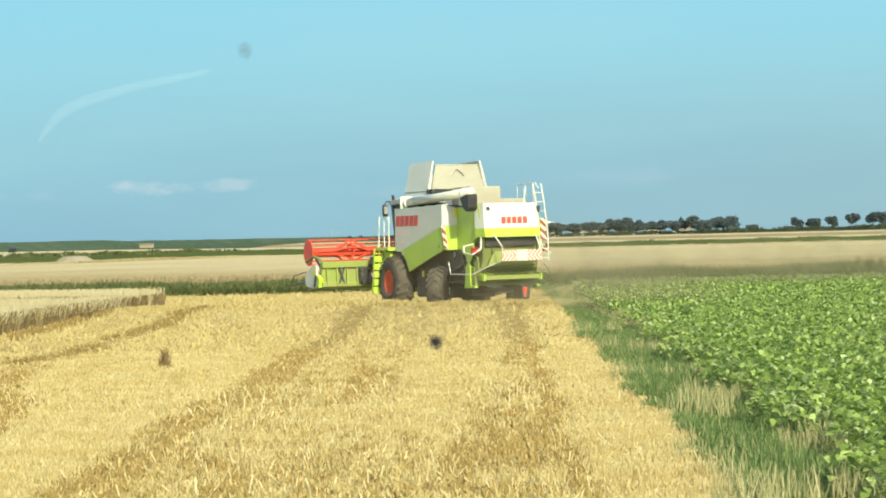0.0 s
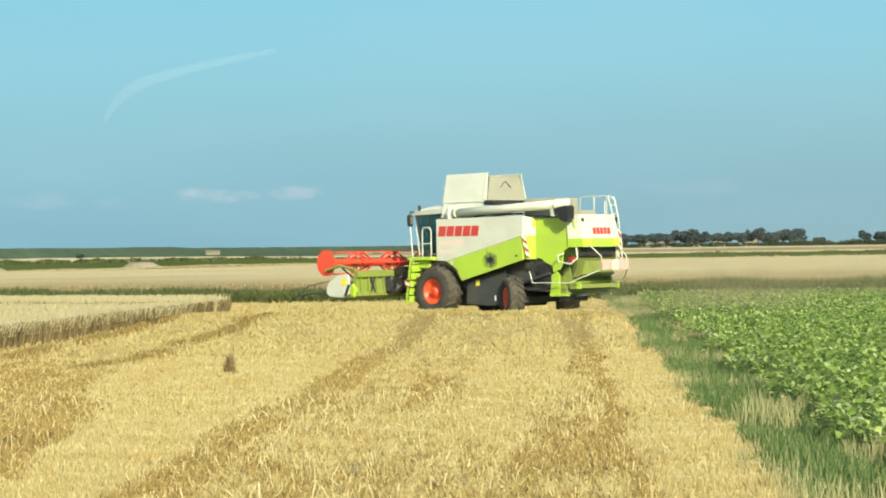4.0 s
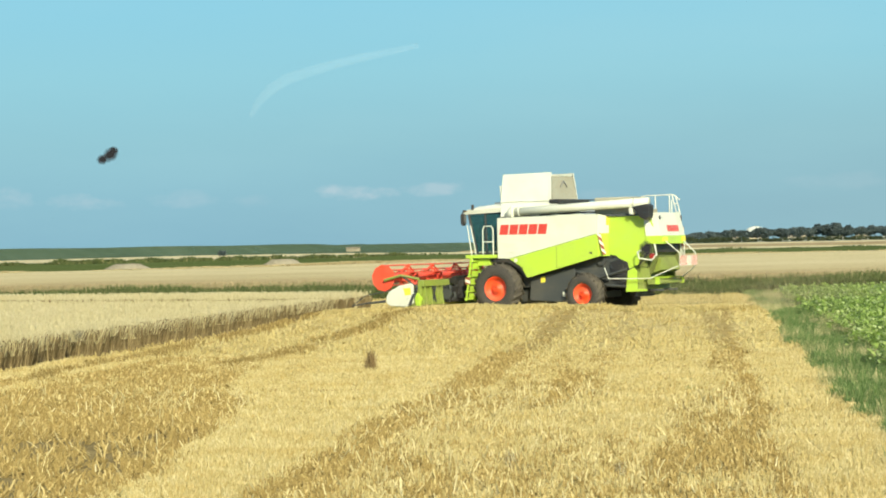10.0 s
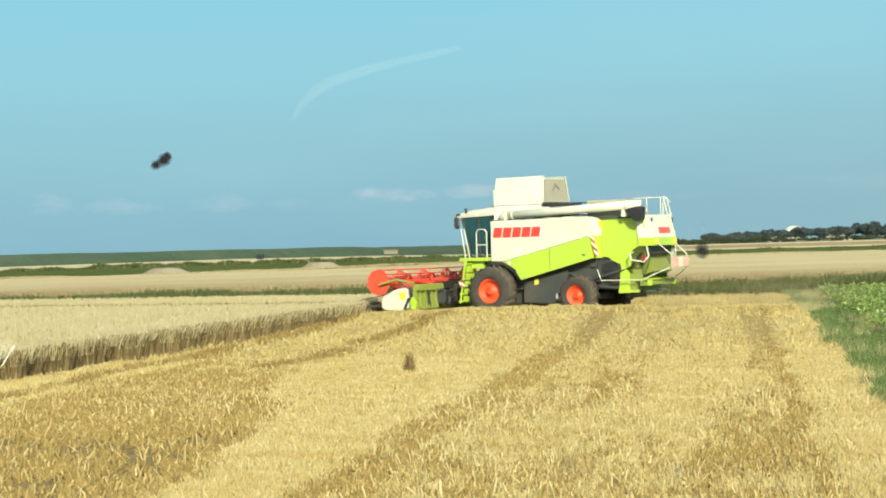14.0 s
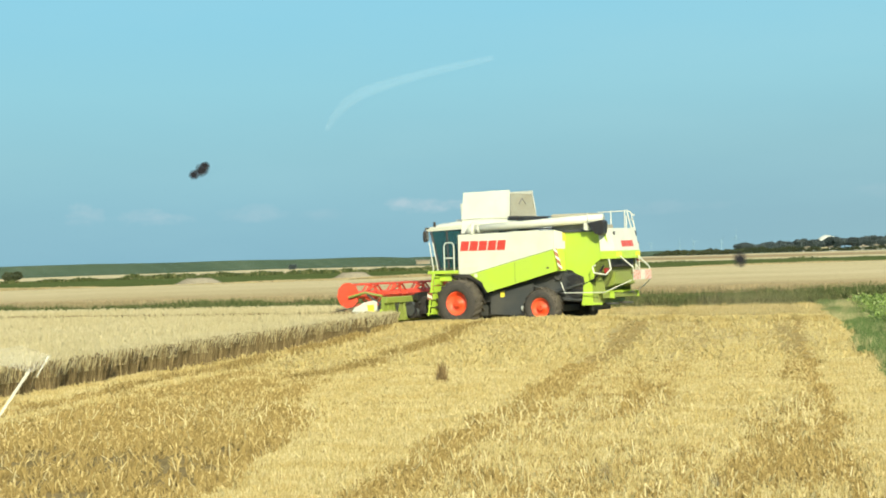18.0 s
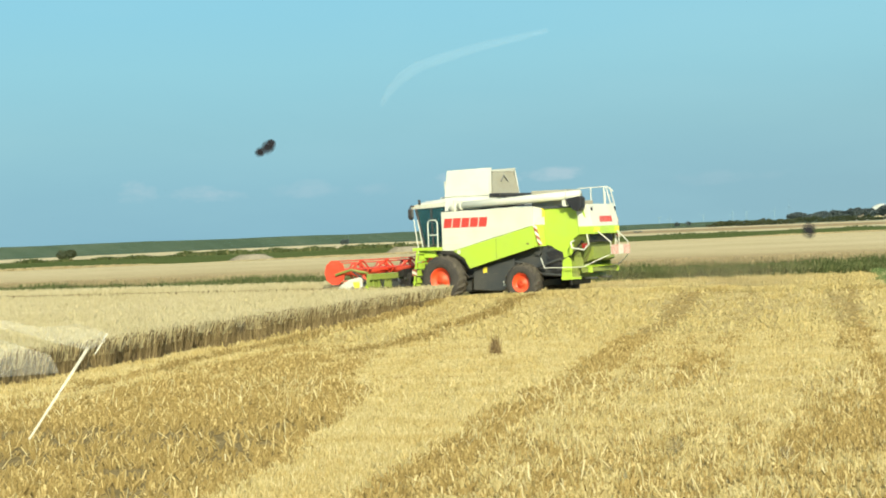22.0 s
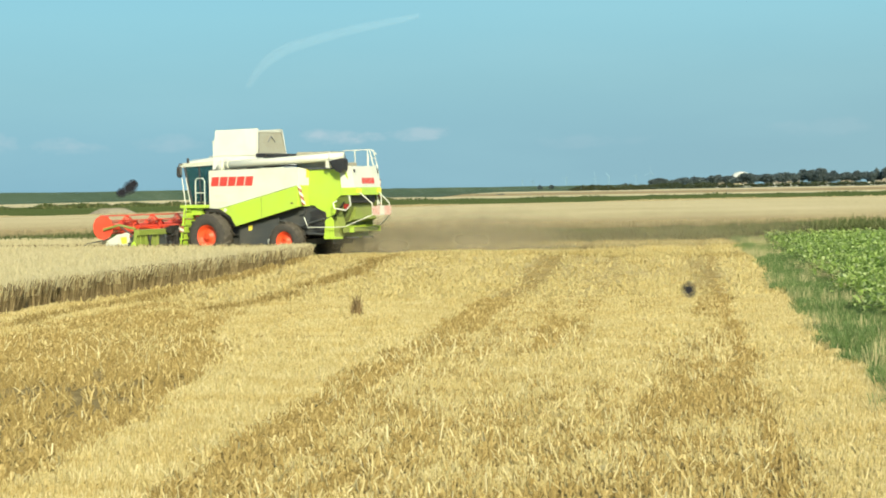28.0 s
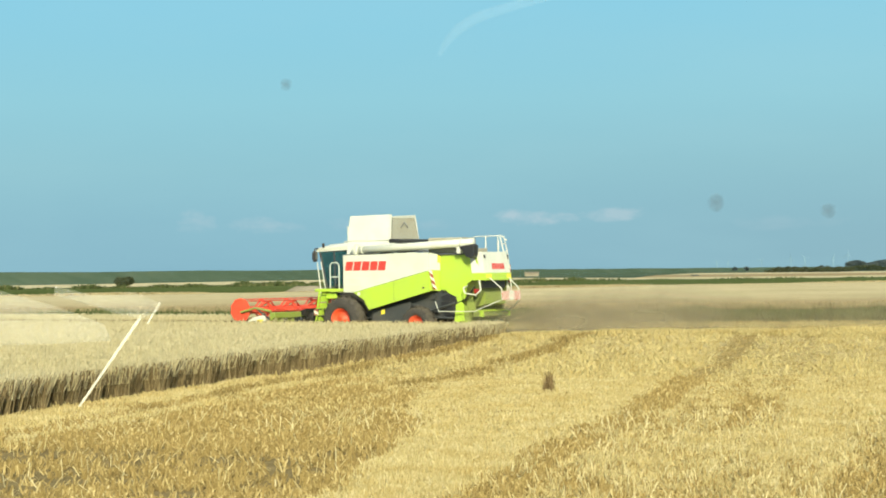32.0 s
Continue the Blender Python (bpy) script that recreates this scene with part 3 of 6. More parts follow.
def windrow():
    """The field's low rise before the harvester's way, strewn with threshed straw."""
    bm = bmesh.new()
    xs = [2.26 - 0.25 * i for i in range(70)]
    us = [-14 + 0.7 * i for i in range(20)] + [-0.35, 0.0, 0.2, 0.4, 0.6, 0.8, 1.0, 1.2, 1.4]
    rings = []
    for x in xs:
        c = float(crest(x))
        rings.append([bm.verts.new((x, c + u, float(rise(x, c + u)) + (0.004 if -13 < u < 1.3 else -0.03))) for u in us])
    for lo, hi in zip(rings, rings[1:]):
        for i in range(len(us) - 1):
            bm.faces.new((lo[i], lo[i + 1], hi[i + 1], hi[i]))
    tagged(new("field_rise", mesh_of("field_rise", bm, M_STRAWBED, True)), "low rise of the stubble field before the harvester", "field", kind="structure")
    g = np.random.default_rng(21)
    n = 26000
    x = g.uniform(-13.3, 2.1, n)
    y = crest(x) + g.normal(-0.5, 0.6, n)
    blades("windrow_straw", np.stack([x, y], 1), rise(x, y), 0.13, 0.024, 1.45, M_LITTER, "loose straw on the rise", "straw", 1.0)


windrow()


def swath_wheat(x0, x1, count, seed):
    """A stretch of the wheat that the harvester takes."""
    g = np.random.default_rng(seed)
    x = g.uniform(x0, x1, count)
    y = cut_line(x) + g.uniform(0.05, SWATH, count)
    keep = x < crop_edge(y) - 0.05
    v = np.stack([x, y], 1)[keep]
    ob = blades("swath_wheat", v, 0.02, 0.64, 0.024, 0.35, M_WHEAT, "ripe wheat in front of the cutter bar", "wheat", 1.0, 0.55)
    return ob


CUTS = [(-13.0 - 0.9 * i, swath_wheat(-13.0 - 0.9 * (i + 1), -13.0 - 0.9 * i, 2200, 40 + i)) for i in range(12)]
swath_wheat(-46, -13.0 - 0.9 * 12, 34000, 90)
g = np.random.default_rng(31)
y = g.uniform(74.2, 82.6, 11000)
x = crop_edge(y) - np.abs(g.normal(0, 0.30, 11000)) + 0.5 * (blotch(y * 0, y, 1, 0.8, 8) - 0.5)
CUTS.append((-13.0, blades("swath_stems", np.stack([x, y], 1), 0.0, 0.50, 0.018, 0.3, M_STEM, "wheat stems at the edge of the next swath, shade put into their dark brown", "wheat", 0.9)))


def beets():
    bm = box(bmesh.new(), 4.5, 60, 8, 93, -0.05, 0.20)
    tagged(new("beet_rows", mesh_of("beet_rows", bm, M_BEETCORE)), "solid core under the green beet leaves, shade put into its dark green", "beets", kind="stuff")
    p = spread(rng, 215000, 3.2, 24, 13, 94)
    x, y = p.T
    p = p[(x > 3.5 + 0.25 * np.sin(y * 0.9) + 0.15 * np.sin(y * 2.7)) & (x < 0.225 * y + 1.5) & ((y < 50) | (rng.uniform(0, 1, len(p)) < 0.65))]
    n = len(p)
    g = np.random.default_rng(5)
    a = g.uniform(0, math.tau, n)
    tilt = g.uniform(-0.1, 1.2, n)
    size = g.uniform(0.07, 0.18, n)
    far = np.stack([np.cos(a) * np.cos(tilt), np.sin(a) * np.cos(tilt), np.sin(tilt)], 1) * size[:, None]
    wide = np.stack([-np.sin(a), np.cos(a), g.uniform(-0.4, 0.4, n)], 1) * (size * 0.31)[:, None]
    mound = 0.07 * np.cos((p[:, 0] - 4) * math.tau / 0.5)
    base = np.stack([p[:, 0], p[:, 1], 0.27 + mound + g.uniform(0, 0.18, n)], 1)
    drop = np.stack([np.zeros(n), np.zeros(n), -size * 0.25], 1)
    v = np.stack([base, base + far * 0.55 + wide, base + far + drop, base + far * 0.55 - wide], 1).reshape(-1, 3)
    quads("beet_leaves", v, M_BEET, "glossy fresh green beet leaves in dense rows", "beets")


beets()


def verge():
    """Short dense green grass with stands of tall dry stalks, and a ragged rim into the stubble."""
    sheet("grass_verge", 2.3, 4.4, -30, 97, -0.1, 0.005, M_FARGREEN, "narrow green grass verge beside the beets", "verge")
    p = spread(rng, 260000, 1.8, 4.7, 14, 96)
    x, y = p.T
    edge = 2.30 + 0.55 * (blotch(x, y, 0.7, 1.6, 12) - 0.5) + 0.3 * (blotch(x, y, 0.25, 0.4, 13) - 0.5)
    tall = blotch(x, y, 0.75, 2.4, 14) + 0.45 * (blotch(x, y, 0.3, 0.6, 15) - 0.5)
    lush = blotch(x, y, 0.6, 1.5, 26)
    green = (x > edge) & (rng.uniform(0, 1, len(p)) < np.clip(1.7 - 1.4 * tall, 0.30, 1.0))
    blades("verge_grass", p[green], 0.0, 0.10 + 0.17 * lush[green], 0.015, 0.75, M_GRASS, "green grass tufts on the field verge", "grass", 0.3)
    dry = (x > edge - 0.15) & (x < 4.2) & (rng.uniform(0, 1, len(p)) < np.clip(0.95 * (tall - 0.68), 0.006, 0.11))
    blades("dry_grass", p[dry], 0.0, 0.16 + 0.20 * np.clip(tall[dry], 0, 1), 0.010, 0.42, M_DRYGRASS, "dry straw-coloured grass stalks on the verge", "grass", 0.5, 0.6)


verge()


def ditch():
    sheet("ditch_bank", -160, 90, 97.5, 106, -0.2, 0.12, M_FARGREEN, "weedy ditch bank across the end of the field", "ditch")
    p = spread(rng, 110000, -75, 32, 97.2, 104)
    x, y = p.T
    h = 0.98 - 0.12 * np.clip((x + 16) / 10, 0, 1) + 0.45 * np.clip((x - 2) / 4, 0, 1) + 0.45 * (blotch(x, y, 3, 3, 20) - 0.5) + 0.3 * (blotch(x, y, 0.9, 2, 21) - 0.5)
    blades("ditch_weeds", p, 0.05, h * 0.56, 0.055, 1.05, M_REED, "tall dark green weeds along the ditch", "weeds", 0.4, 0.6)


ditch()



def slab(name, outline, z0, z1, mat, label, category="field"):
    """A flat piece of land with its crop's height, from its outline."""
    return tagged(new(name, mesh_of(name, plate(outline, z0, z1, 0, "z"), mat)), label, category, kind="structure")


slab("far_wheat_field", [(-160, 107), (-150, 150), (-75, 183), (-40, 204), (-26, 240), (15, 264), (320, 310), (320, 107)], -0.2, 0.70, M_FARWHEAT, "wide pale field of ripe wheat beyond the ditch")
p = spread(rng, 70000, -85, 40, 105.0, 108.5)
blades("far_wheat_ears", p, 0.10, 0.60, 0.05, 0.75, M_FARSTEM, "ripe wheat along the near edge of the far field", "wheat", 1.0, 0.6)
g = np.random.default_rng(61)
rim = np.array([(-150, 150), (-75, 183), (-40, 204), (-26, 240), (15, 264), (320, 310)], float)
t = g.uniform(0, 5, 16000)
i = np.minimum(t.astype(int), 4)
p = rim[i] + (rim[i + 1] - rim[i]) * (t - i)[:, None]
p[:, 1] -= g.uniform(0.2, 1.6, 16000)
blades("far_wheat_rim", p, 0.60, 0.10 + 0.26 * blotch(p[:, 0], p[:, 1], 6, 60, 62), 0.30, 0.9, M_FARRIM, "uneven wheat ears along the far rim of the field", "wheat", 0.9, 0.6)
slab("far_green_field", [(-420, 60), (-160, 152), (-75, 184), (-40, 205), (-26, 241), (15, 265), (320, 311), (330, 480), (20, 462), (-62, 445), (-66, 392), (-130, 412), (-170, 300), (-420, 200)], -0.2, 0.32, M_FARGREEN, "strip of dark green crop in the distance")
slab("far_pale_field", [(-900, 100), (-420, 200), (-170, 301), (-130, 413), (-66, 393), (-62, 446), (20, 463), (330, 481), (340, 620), (20, 600), (-70, 600), (-120, 700), (-250, 800), (-900, 800)], -0.2, 0.12, M_PALE, "pale harvested strip in the distance")
slab("far_brown_field", [(-70, 601), (20, 601), (340, 621), (420, 900), (20, 870), (-90, 860)], -0.2, 0.15, M_TAWNY, "narrow brown strip in the distance")
slab("far_stubble_field", [(-90, 861), (20, 871), (420, 901), (900, 1000), (700, 1290), (-100, 1150)], -0.2, 0.1, M_PALE, "pale harvested strip before the trees")
slab("far_meadow", [(-2500, 801), (-250, 801), (-120, 701), (-71, 601), (-91, 861), (-100, 1151), (700, 1291), (2500, 1400), (2500, 3600), (-2500, 3600)], -0.2, 0.05, M_DIKE, "flat meadow towards the horizon, haze put into its grey green")


def hedge_row(name, outline, height, count, seed):
    """Ragged plants along a line: uneven tops that break a strip's straight edge."""
    g = np.random.default_rng(seed)
    (x0, y0), (x1, y1) = outline
    t = g.uniform(0, 1, count)
    q = np.stack([x0 + (x1 - x0) * t + g.normal(0, 0.6, count), y0 + (y1 - y0) * t + g.normal(0, 0.6, count)], 1)
    hh = height * (0.6 + 0.4 * np.sin(t * 90) * np.sin(t * 37 + 1))
    return blades(name, q, 0.1, hh * 0.75, 0.4, 0.7, M_REED, "ragged dark weeds along a far field edge", "weeds", 0.6)


hedge_row("field_edge_weeds", ((-170, 300), (-66, 392)), 1.2, 6000, 3)
hedge_row("field_edge_weeds", ((-130, 412), (-62, 445)), 1.2, 4000, 4)
hedge_row("field_edge_weeds", ((-62, 446), (200, 472)), 0.8, 2500, 5)


def dike():
    bm = bmesh.new()
    line = [Vector(p) for p in ((-420, -100, 0), (-300, 240, 0), (-224, 543, 0), (-153, 917, 0), (-165, 1350, 0), (-60, 2300, 0))]
    rings = []
    for k in range(61):
        s = k / 60 * (len(line) - 1)
        i = min(int(s), len(line) - 2)
        c = line[i].lerp(line[i + 1], s - i)
        d = (line[i + 1] - line[i]).normalized()
        n = Vector((d.y, -d.x, 0))
        hgt = 3.65 + 0.12 * math.sin(k * 1.7) - (0.5 if i >= 3 else 0)
        rings.append([bm.verts.new(c + n * u + Vector((0, 0, v))) for u, v in ((4, -0.3), (-6, hgt), (-10, hgt), (-22, -0.3))])
    for lo, hi in zip(rings, rings[1:]):
        for i in range(3):
            bm.faces.new((lo[i], lo[i + 1], hi[i + 1], hi[i]))
    tagged(new("sea_dike", mesh_of("sea_dike", bm, M_DIKE)), "long grass covered sea dike along the horizon", "dike", kind="structure")


dike()


def sky_backdrop():
    """A far ring of hazy sky with a few low clouds."""
    n = Nodes("hazy_sky")
    pos = n.add("ShaderNodeSeparateXYZ", Vector=n.coords())
    el = n.math("DIVIDE", pos.outputs[2], 4300 * math.tan(radians(12)))
    grad = n.ramp(el, [(0.0, (0.215, 0.400, 0.500)), (0.09, (0.222, 0.418, 0.515)), (0.24, (0.250, 0.478, 0.560)), (0.39, (0.256, 0.522, 0.620)), (0.61, (0.232, 0.530, 0.680)), (1.0, (0.22, 0.52, 0.70))])
    az = n.math("ARCTAN2", pos.outputs[0], pos.outputs[1])
    side = n.ramp(n.math("MULTIPLY_ADD", az, 2.2, 0.55), [(0.0, (0, 0, 0)), (1.0, (0.8,) * 3)])
    low = n.ramp(el, [(0.0, (1, 1, 1)), (0.45, (0, 0, 0))])
    grad = n.mix(n.mix(1.0, side, low, "MULTIPLY"), grad, (0.262, 0.405, 0.445))
    up = n.math("DIVIDE", pos.outputs[2], 4300.0)
    flat = n.add("ShaderNodeMapping", Vector=n.coords(), Scale=(0.011, 0.011, 0.026))
    fluff = n.noise(1.0, 8, flat.outputs[0], 0.62)
    col = grad
    # low clouds: azimuth, elevation, half width and half height in degrees, density
    for a, e, w, v, k in ((-9.45, 1.50, 1.05, 0.24, 0.55), (-7.2, 1.58, 0.75, 0.20, 0.42), (-16.8, 1.36, 0.95, 0.22, 0.36), (-18.7, 1.42, 0.6, 0.26, 0.38), (-14.0, 1.40, 0.9, 0.2, 0.2), (-12.2, 1.3, 0.6, 0.16, 0.12), (-2.5, 1.3, 1.4, 0.2, 0.10), (4.0, 1.5, 1.5, 0.25, 0.10)):
        dx = n.math("DIVIDE", n.math("SUBTRACT", az, radians(a)), radians(w))
        dz = n.math("DIVIDE", n.math("SUBTRACT", up, math.tan(radians(e))), radians(v))
        r2 = n.math("ADD", n.math("MULTIPLY", dx, dx), n.math("MULTIPLY", dz, dz))
        body = n.math("SUBTRACT", n.math("MULTIPLY_ADD", fluff, 4.0, -1.1), n.math("MULTIPLY", r2, 0.7))
        f = n.ramp(body, [(0.0, (0, 0, 0)), (0.5, (k * 0.4,) * 3), (1.0, (k * 0.9,) * 3)])
        col = n.mix(f, col, (0.52, 0.57, 0.62))
    veil = n.add("ShaderNodeMapping", Vector=n.coords(), Scale=(0.0008, 0.0008, 0.0032))
    wisp = n.ramp(n.noise(1.0, 6, veil.outputs[0]), [(0.45, (0, 0, 0)), (0.8, (0.35,) * 3)])
    col = n.mix(wisp, col, (0.33, 0.56, 0.62))
    e = n.add("ShaderNodeEmission", Color=col, Strength=1.0)
    n.tree.links.new(e.outputs[0], n.out.inputs[0])
    bm = bmesh.new()
    rings = [[bm.verts.new((4300 * math.sin(k * math.tau / 96), 4300 * math.cos(k * math.tau / 96), 4300 * math.tan(radians(a)))) for k in range(96)] for a in (-1, 4, 8, 13)]
    for lo, hi in zip(rings, rings[1:]):
        for k in range(96):
            bm.faces.new((lo[k], lo[(k + 1) % 96], hi[(k + 1) % 96], hi[k]))
    tagged(new("backdrop", mesh_of("backdrop", bm, n.mat, True)), "hazy blue summer sky with faint low clouds", "sky", kind="structure")


sky_backdrop()

# ---- the combine harvester ----
# Its own space: x to its right, y ahead, z up, from the ground under the middle of the front axle.
harvester = tagged(new("combine_harvester"), "lime green and white combine harvester with open grain tank cutting wheat", "combine harvester")


def wheel(name, x, y, r, w, rim_r, lugs, side):
    """Rim with hub, and its tyre with lugs, turning about x."""
    bm = bmesh.new()
    s = side
    prof = [(s * w * 0.34, 0.02), (s * w * 0.34, rim_r * 0.28), (s * w * 0.22, rim_r * 0.34), (s * w * 0.10, rim_r * 0.62), (s * w * 0.14, rim_r * 0.80), (s * w * 0.36, rim_r * 0.93), (s * w * 0.40, rim_r * 1.0), (-s * w * 0.40, rim_r * 1.0), (-s * w * 0.40, 0.02)]
    lathe(bm, prof, 36)
    for k in range(10):
        a = k * math.tau / 10
        c = Vector((s * w * 0.28, rim_r * 0.22 * math.cos(a), rim_r * 0.22 * math.sin(a)))
        tube(bm, [c, c + Vector((s * 0.09, 0, 0))], 0.018, 6)
    rim = part(name, bm, M_RIM, harvester, "", pose(x, y, r), True)
    # a dark disc added so that the rim's inner side stays dark
    part("inner_cover", tube(bmesh.new(), [(-s * w * 0.405, 0, 0), (-s * w * 0.43, 0, 0)], rim_r * 1.02, 24), M_BLACK, rim, "dark disc added to black out the rim's inner side")
    bm = bmesh.new()
    t = r - 0.06
    half = [(0.40, rim_r), (0.47, rim_r + 0.10 * (t - rim_r)), (0.50, rim_r + 0.36 * (t - rim_r)), (0.485, rim_r + 0.60 * (t - rim_r)), (0.43, rim_r + 0.80 * (t - rim_r)), (0.33, rim_r + 0.93 * (t - rim_r)), (0.18, t)]
    prof = [(-w * u, q) for u, q in half] + [(0, t * 1.005)] + [(w * u, q) for u, q in half[::-1]]
    lathe(bm, prof, 44, False)
    for k in range(lugs):
        for h in (-1, 1):
            a = (k + (0.25 if h > 0 else -0.25)) * math.tau / lugs
            da = 0.30 * math.tau / lugs * 2.2
            c = []
            for deep in (0.03, 0.0):
                for u, b in ((0.02, 0), (0.45, da), (0.45, da + 0.075 / r * 1.1), (0.02, 0.085 / r * 1.1)):
                    q = (r + 0.012 if u < 0.1 else rim_r + 0.87 * (r - rim_r)) - deep * (1 if u < 0.1 else 2)
                    c.append((h * w * u, q * math.cos(a + b), q * math.sin(a + b)))
            hexa(bm, c)
    part("tyre", bm, M_TYRE if r > 0.8 else M_TYRE_SMALL, rim, "dusty black farm tyre with deep lugs")
    return rim


FRONT = [wheel("front_wheel", s * 1.48, 0.0, 0.93, 0.74, 0.44, 20, s) for s in (-1, 1)]
REAR = [wheel("rear_wheel", s * 1.44, -3.42, 0.73, 0.58, 0.36, 18, s) for s in (-1, 1)]


def both(name, make, mat, label="", smooth=False):
    """The same part on the left (-1) and on the right (1)."""
    return [part(name, make(s), mat, harvester, label, None, smooth) for s in (-1, 1)]


def side_plate(points, x, thick, bevel=0.015):
    return lambda s: plate(points, s * x, s * (x - thick), bevel)


# chassis and side sheets
part("chassis", box(box(bmesh.new(), -1.05, 1.05, -5.0, 0.4, 0.95, 2.0, 0.04), -0.85, 0.85, -3.0, -0.3, 0.42, 0.97, 0.05), M_DARK, harvester, "dark grey steel chassis")
part("threshing_body", hexa(bmesh.new(), [(-0.98, -5.4, 2.0), (0.98, -5.4, 2.0), (1.3, -0.02, 2.0), (-1.3, -0.02, 2.0), (-0.98, -5.4, 3.40), (0.98, -5.4, 3.40), (1.3, -0.02, 3.40), (-1.3, -0.02, 3.40)]), M_DARK, harvester, "dark inner machine body")
both("front_axle", lambda s: tube(bmesh.new(), [(s * 0.3, 0, 0.93), (s * 1.35, 0, 0.93)], 0.2, 12), M_DARK)
part("rear_axle", box(bmesh.new(), -1.15, 1.15, -3.55, -3.3, 0.55, 0.78, 0.03), M_DARK, harvester)
both("side_panel", side_plate([(0.02, 2.0), (-0.44, 1.98), (-3.95, 2.82), (-3.98, 3.46), (-3.85, 3.50), (0.02, 3.44)], 1.52, 0.05), M_WHITE, "cream white side panel")
both("lower_panel", side_plate([(-0.45, 1.975), (-0.9, 1.72), (-1.18, 1.30), (-3.98, 2.01), (-3.98, 2.80), (-3.95, 2.81)], 1.535, 0.05), M_LIME, "lime green lower side panel")


def chamfer(s, z0, z1, z2, near=0.0, far=1.0, proud=0.0):
    """A flat sheet across the corner between side and tail, from near to far along the chamfer."""
    a, b, out = Vector((1.53, -3.97)), Vector((1.05, -4.20)), Vector((0.432, -0.902))
    p, q = a.lerp(b, near), a.lerp(b, far)
    ring = ((p + out * proud, z1), (p - out * 0.035, z1), (q - out * 0.035, z2), (q + out * proud, z2))
    return hexa(bmesh.new(), [(s * v.x, v.y, z0) for v, _ in ring] + [(s * v.x, v.y, z) for v, z in ring])


both("corner_panel", lambda s: chamfer(s, 2.82, 3.50, 3.40), M_WHITE, "cream white corner panel")
both("corner_guard", lambda s: chamfer(s, 2.03, 2.815, 2.815), M_LIME, "lime green corner panel")
both("yellow_strip", lambda s: chamfer(s, 3.10, 3.43, 3.40, 0.72, 0.97, 0.008), M_YELLOW, "narrow yellow strip")


def tapered(s):
    """The rear side sheet, drawing in towards the tail."""
    pts = [(-4.20, 3.40), (-5.75, 3.47), (-5.98, 2.68), (-5.36, 2.27), (-5.28, 1.70), (-4.92, 1.58), (-4.46, 2.04), (-4.20, 2.08)]
    bm = plate(pts, 0.0, 0.05)
    for v in bm.verts:
        v.co.x = s * (1.10 - v.co.x - (-4.20 - v.co.y) * 0.03)
    return bm


both("rear_panel", tapered, M_LIME, "lime green rear side panel")
both("belly_panel", side_plate([(-1.15, 1.28), (-2.9, 1.62), (-2.9, 0.52), (-2.2, 0.44), (-1.1, 0.50)], 1.22, 0.06), M_DARK, "dark grey lower guard panel")
both("sticker", lambda s: plate([(-1.55, 1.12), (-1.72, 1.14), (-1.72, 1.34), (-1.55, 1.31)], s * 1.225, s * 1.215), M_YELLOW, "small yellow warning sticker")
both("wheel_arch", lambda s: plate([(0.55, 1.98), (-0.44, 1.96), (-0.92, 1.70), (-1.16, 1.32), (-1.10, 1.28), (-0.84, 1.62), (-0.4, 1.86), (0.55, 1.88)], s * 1.5, s * 0.9, 0.01), M_BLACK, "black mudguard over the front wheel")
both("warning_board", lambda s: hexa(bmesh.new(), [(s * 1.56, -4.18, 2.08), (s * 1.54, -4.16, 2.08), (s * 1.45, -4.25, 2.08), (s * 1.47, -4.27, 2.08), (s * 1.57, -3.96, 2.84), (s * 1.55, -3.94, 2.84), (s * 1.46, -4.03, 2.84), (s * 1.48, -4.05, 2.84)]), M_STRIPE, "red and white striped warning board")
both("round_sticker", lambda s: tube(bmesh.new(), [(s * 1.53, -0.72, 1.93), (s * 1.542, -0.72, 1.93)], 0.075, 16), M_WHITE)

for s in (-1, 1):
    for y in (-2.35,):
        part("panel_joint", box(bmesh.new(), s * 1.537, s * 1.534, y - 0.006, y + 0.006, 1.64, 2.40), M_DARK, harvester, "thin dark panel joint")
    for y, z in ((-0.95, 1.62), (-3.7, 2.12)):
        part("panel_catch", box(bmesh.new(), s * 1.545, s * 1.53, y - 0.05, y + 0.05, z, z + 0.06, 0.008), M_BLACK, harvester, "small black panel catch")
    for y in (-2.75, -2.45):
        part("sticker", box(bmesh.new(), s * 1.226, s * 1.218, y - 0.04, y + 0.04, 0.62, 0.80), M_WHITE, harvester, "small pale sticker")

# the maker's mark, as five plain slanted bars, and a fainter line below it
for s in (-1, 1):
    for i in range(5):
        y0 = -0.07 - i * 0.385
        pts = [(0, 0), (-0.335, 0), (-0.40, 0.355), (-0.065, 0.355)]
        part("mark_bar", plate([(y0 + a, 2.84 + v) for a, v in pts], s * 1.527, s * 1.515), M_LOGO, harvester, "red painted bar")
    part("faint_mark", plate([(-0.12, 2.52), (-1.25, 2.56), (-1.25, 2.72), (-0.12, 2.68)], s * 1.524, s * 1.515), M_PINK, harvester, "faded pink painted bar")
    part("faint_mark", plate([(-0.12, 2.24), (-0.8, 2.26), (-0.8, 2.40), (-0.12, 2.38)], s * 1.524, s * 1.515), M_PINK, harvester, "faded pink painted bar")

# top deck, grain tank with its four open flaps
part("top_deck", hexa(bmesh.new(), [(-1.08, -5.6, 3.40), (1.08, -5.6, 3.40), (1.46, -0.02, 3.40), (-1.46, -0.02, 3.40), (-1.05, -5.6, 3.49), (1.05, -5.6, 3.49), (1.42, -0.02, 3.49), (-1.42, -0.02, 3.49)]), M_DARK, harvester, "dark top deck")
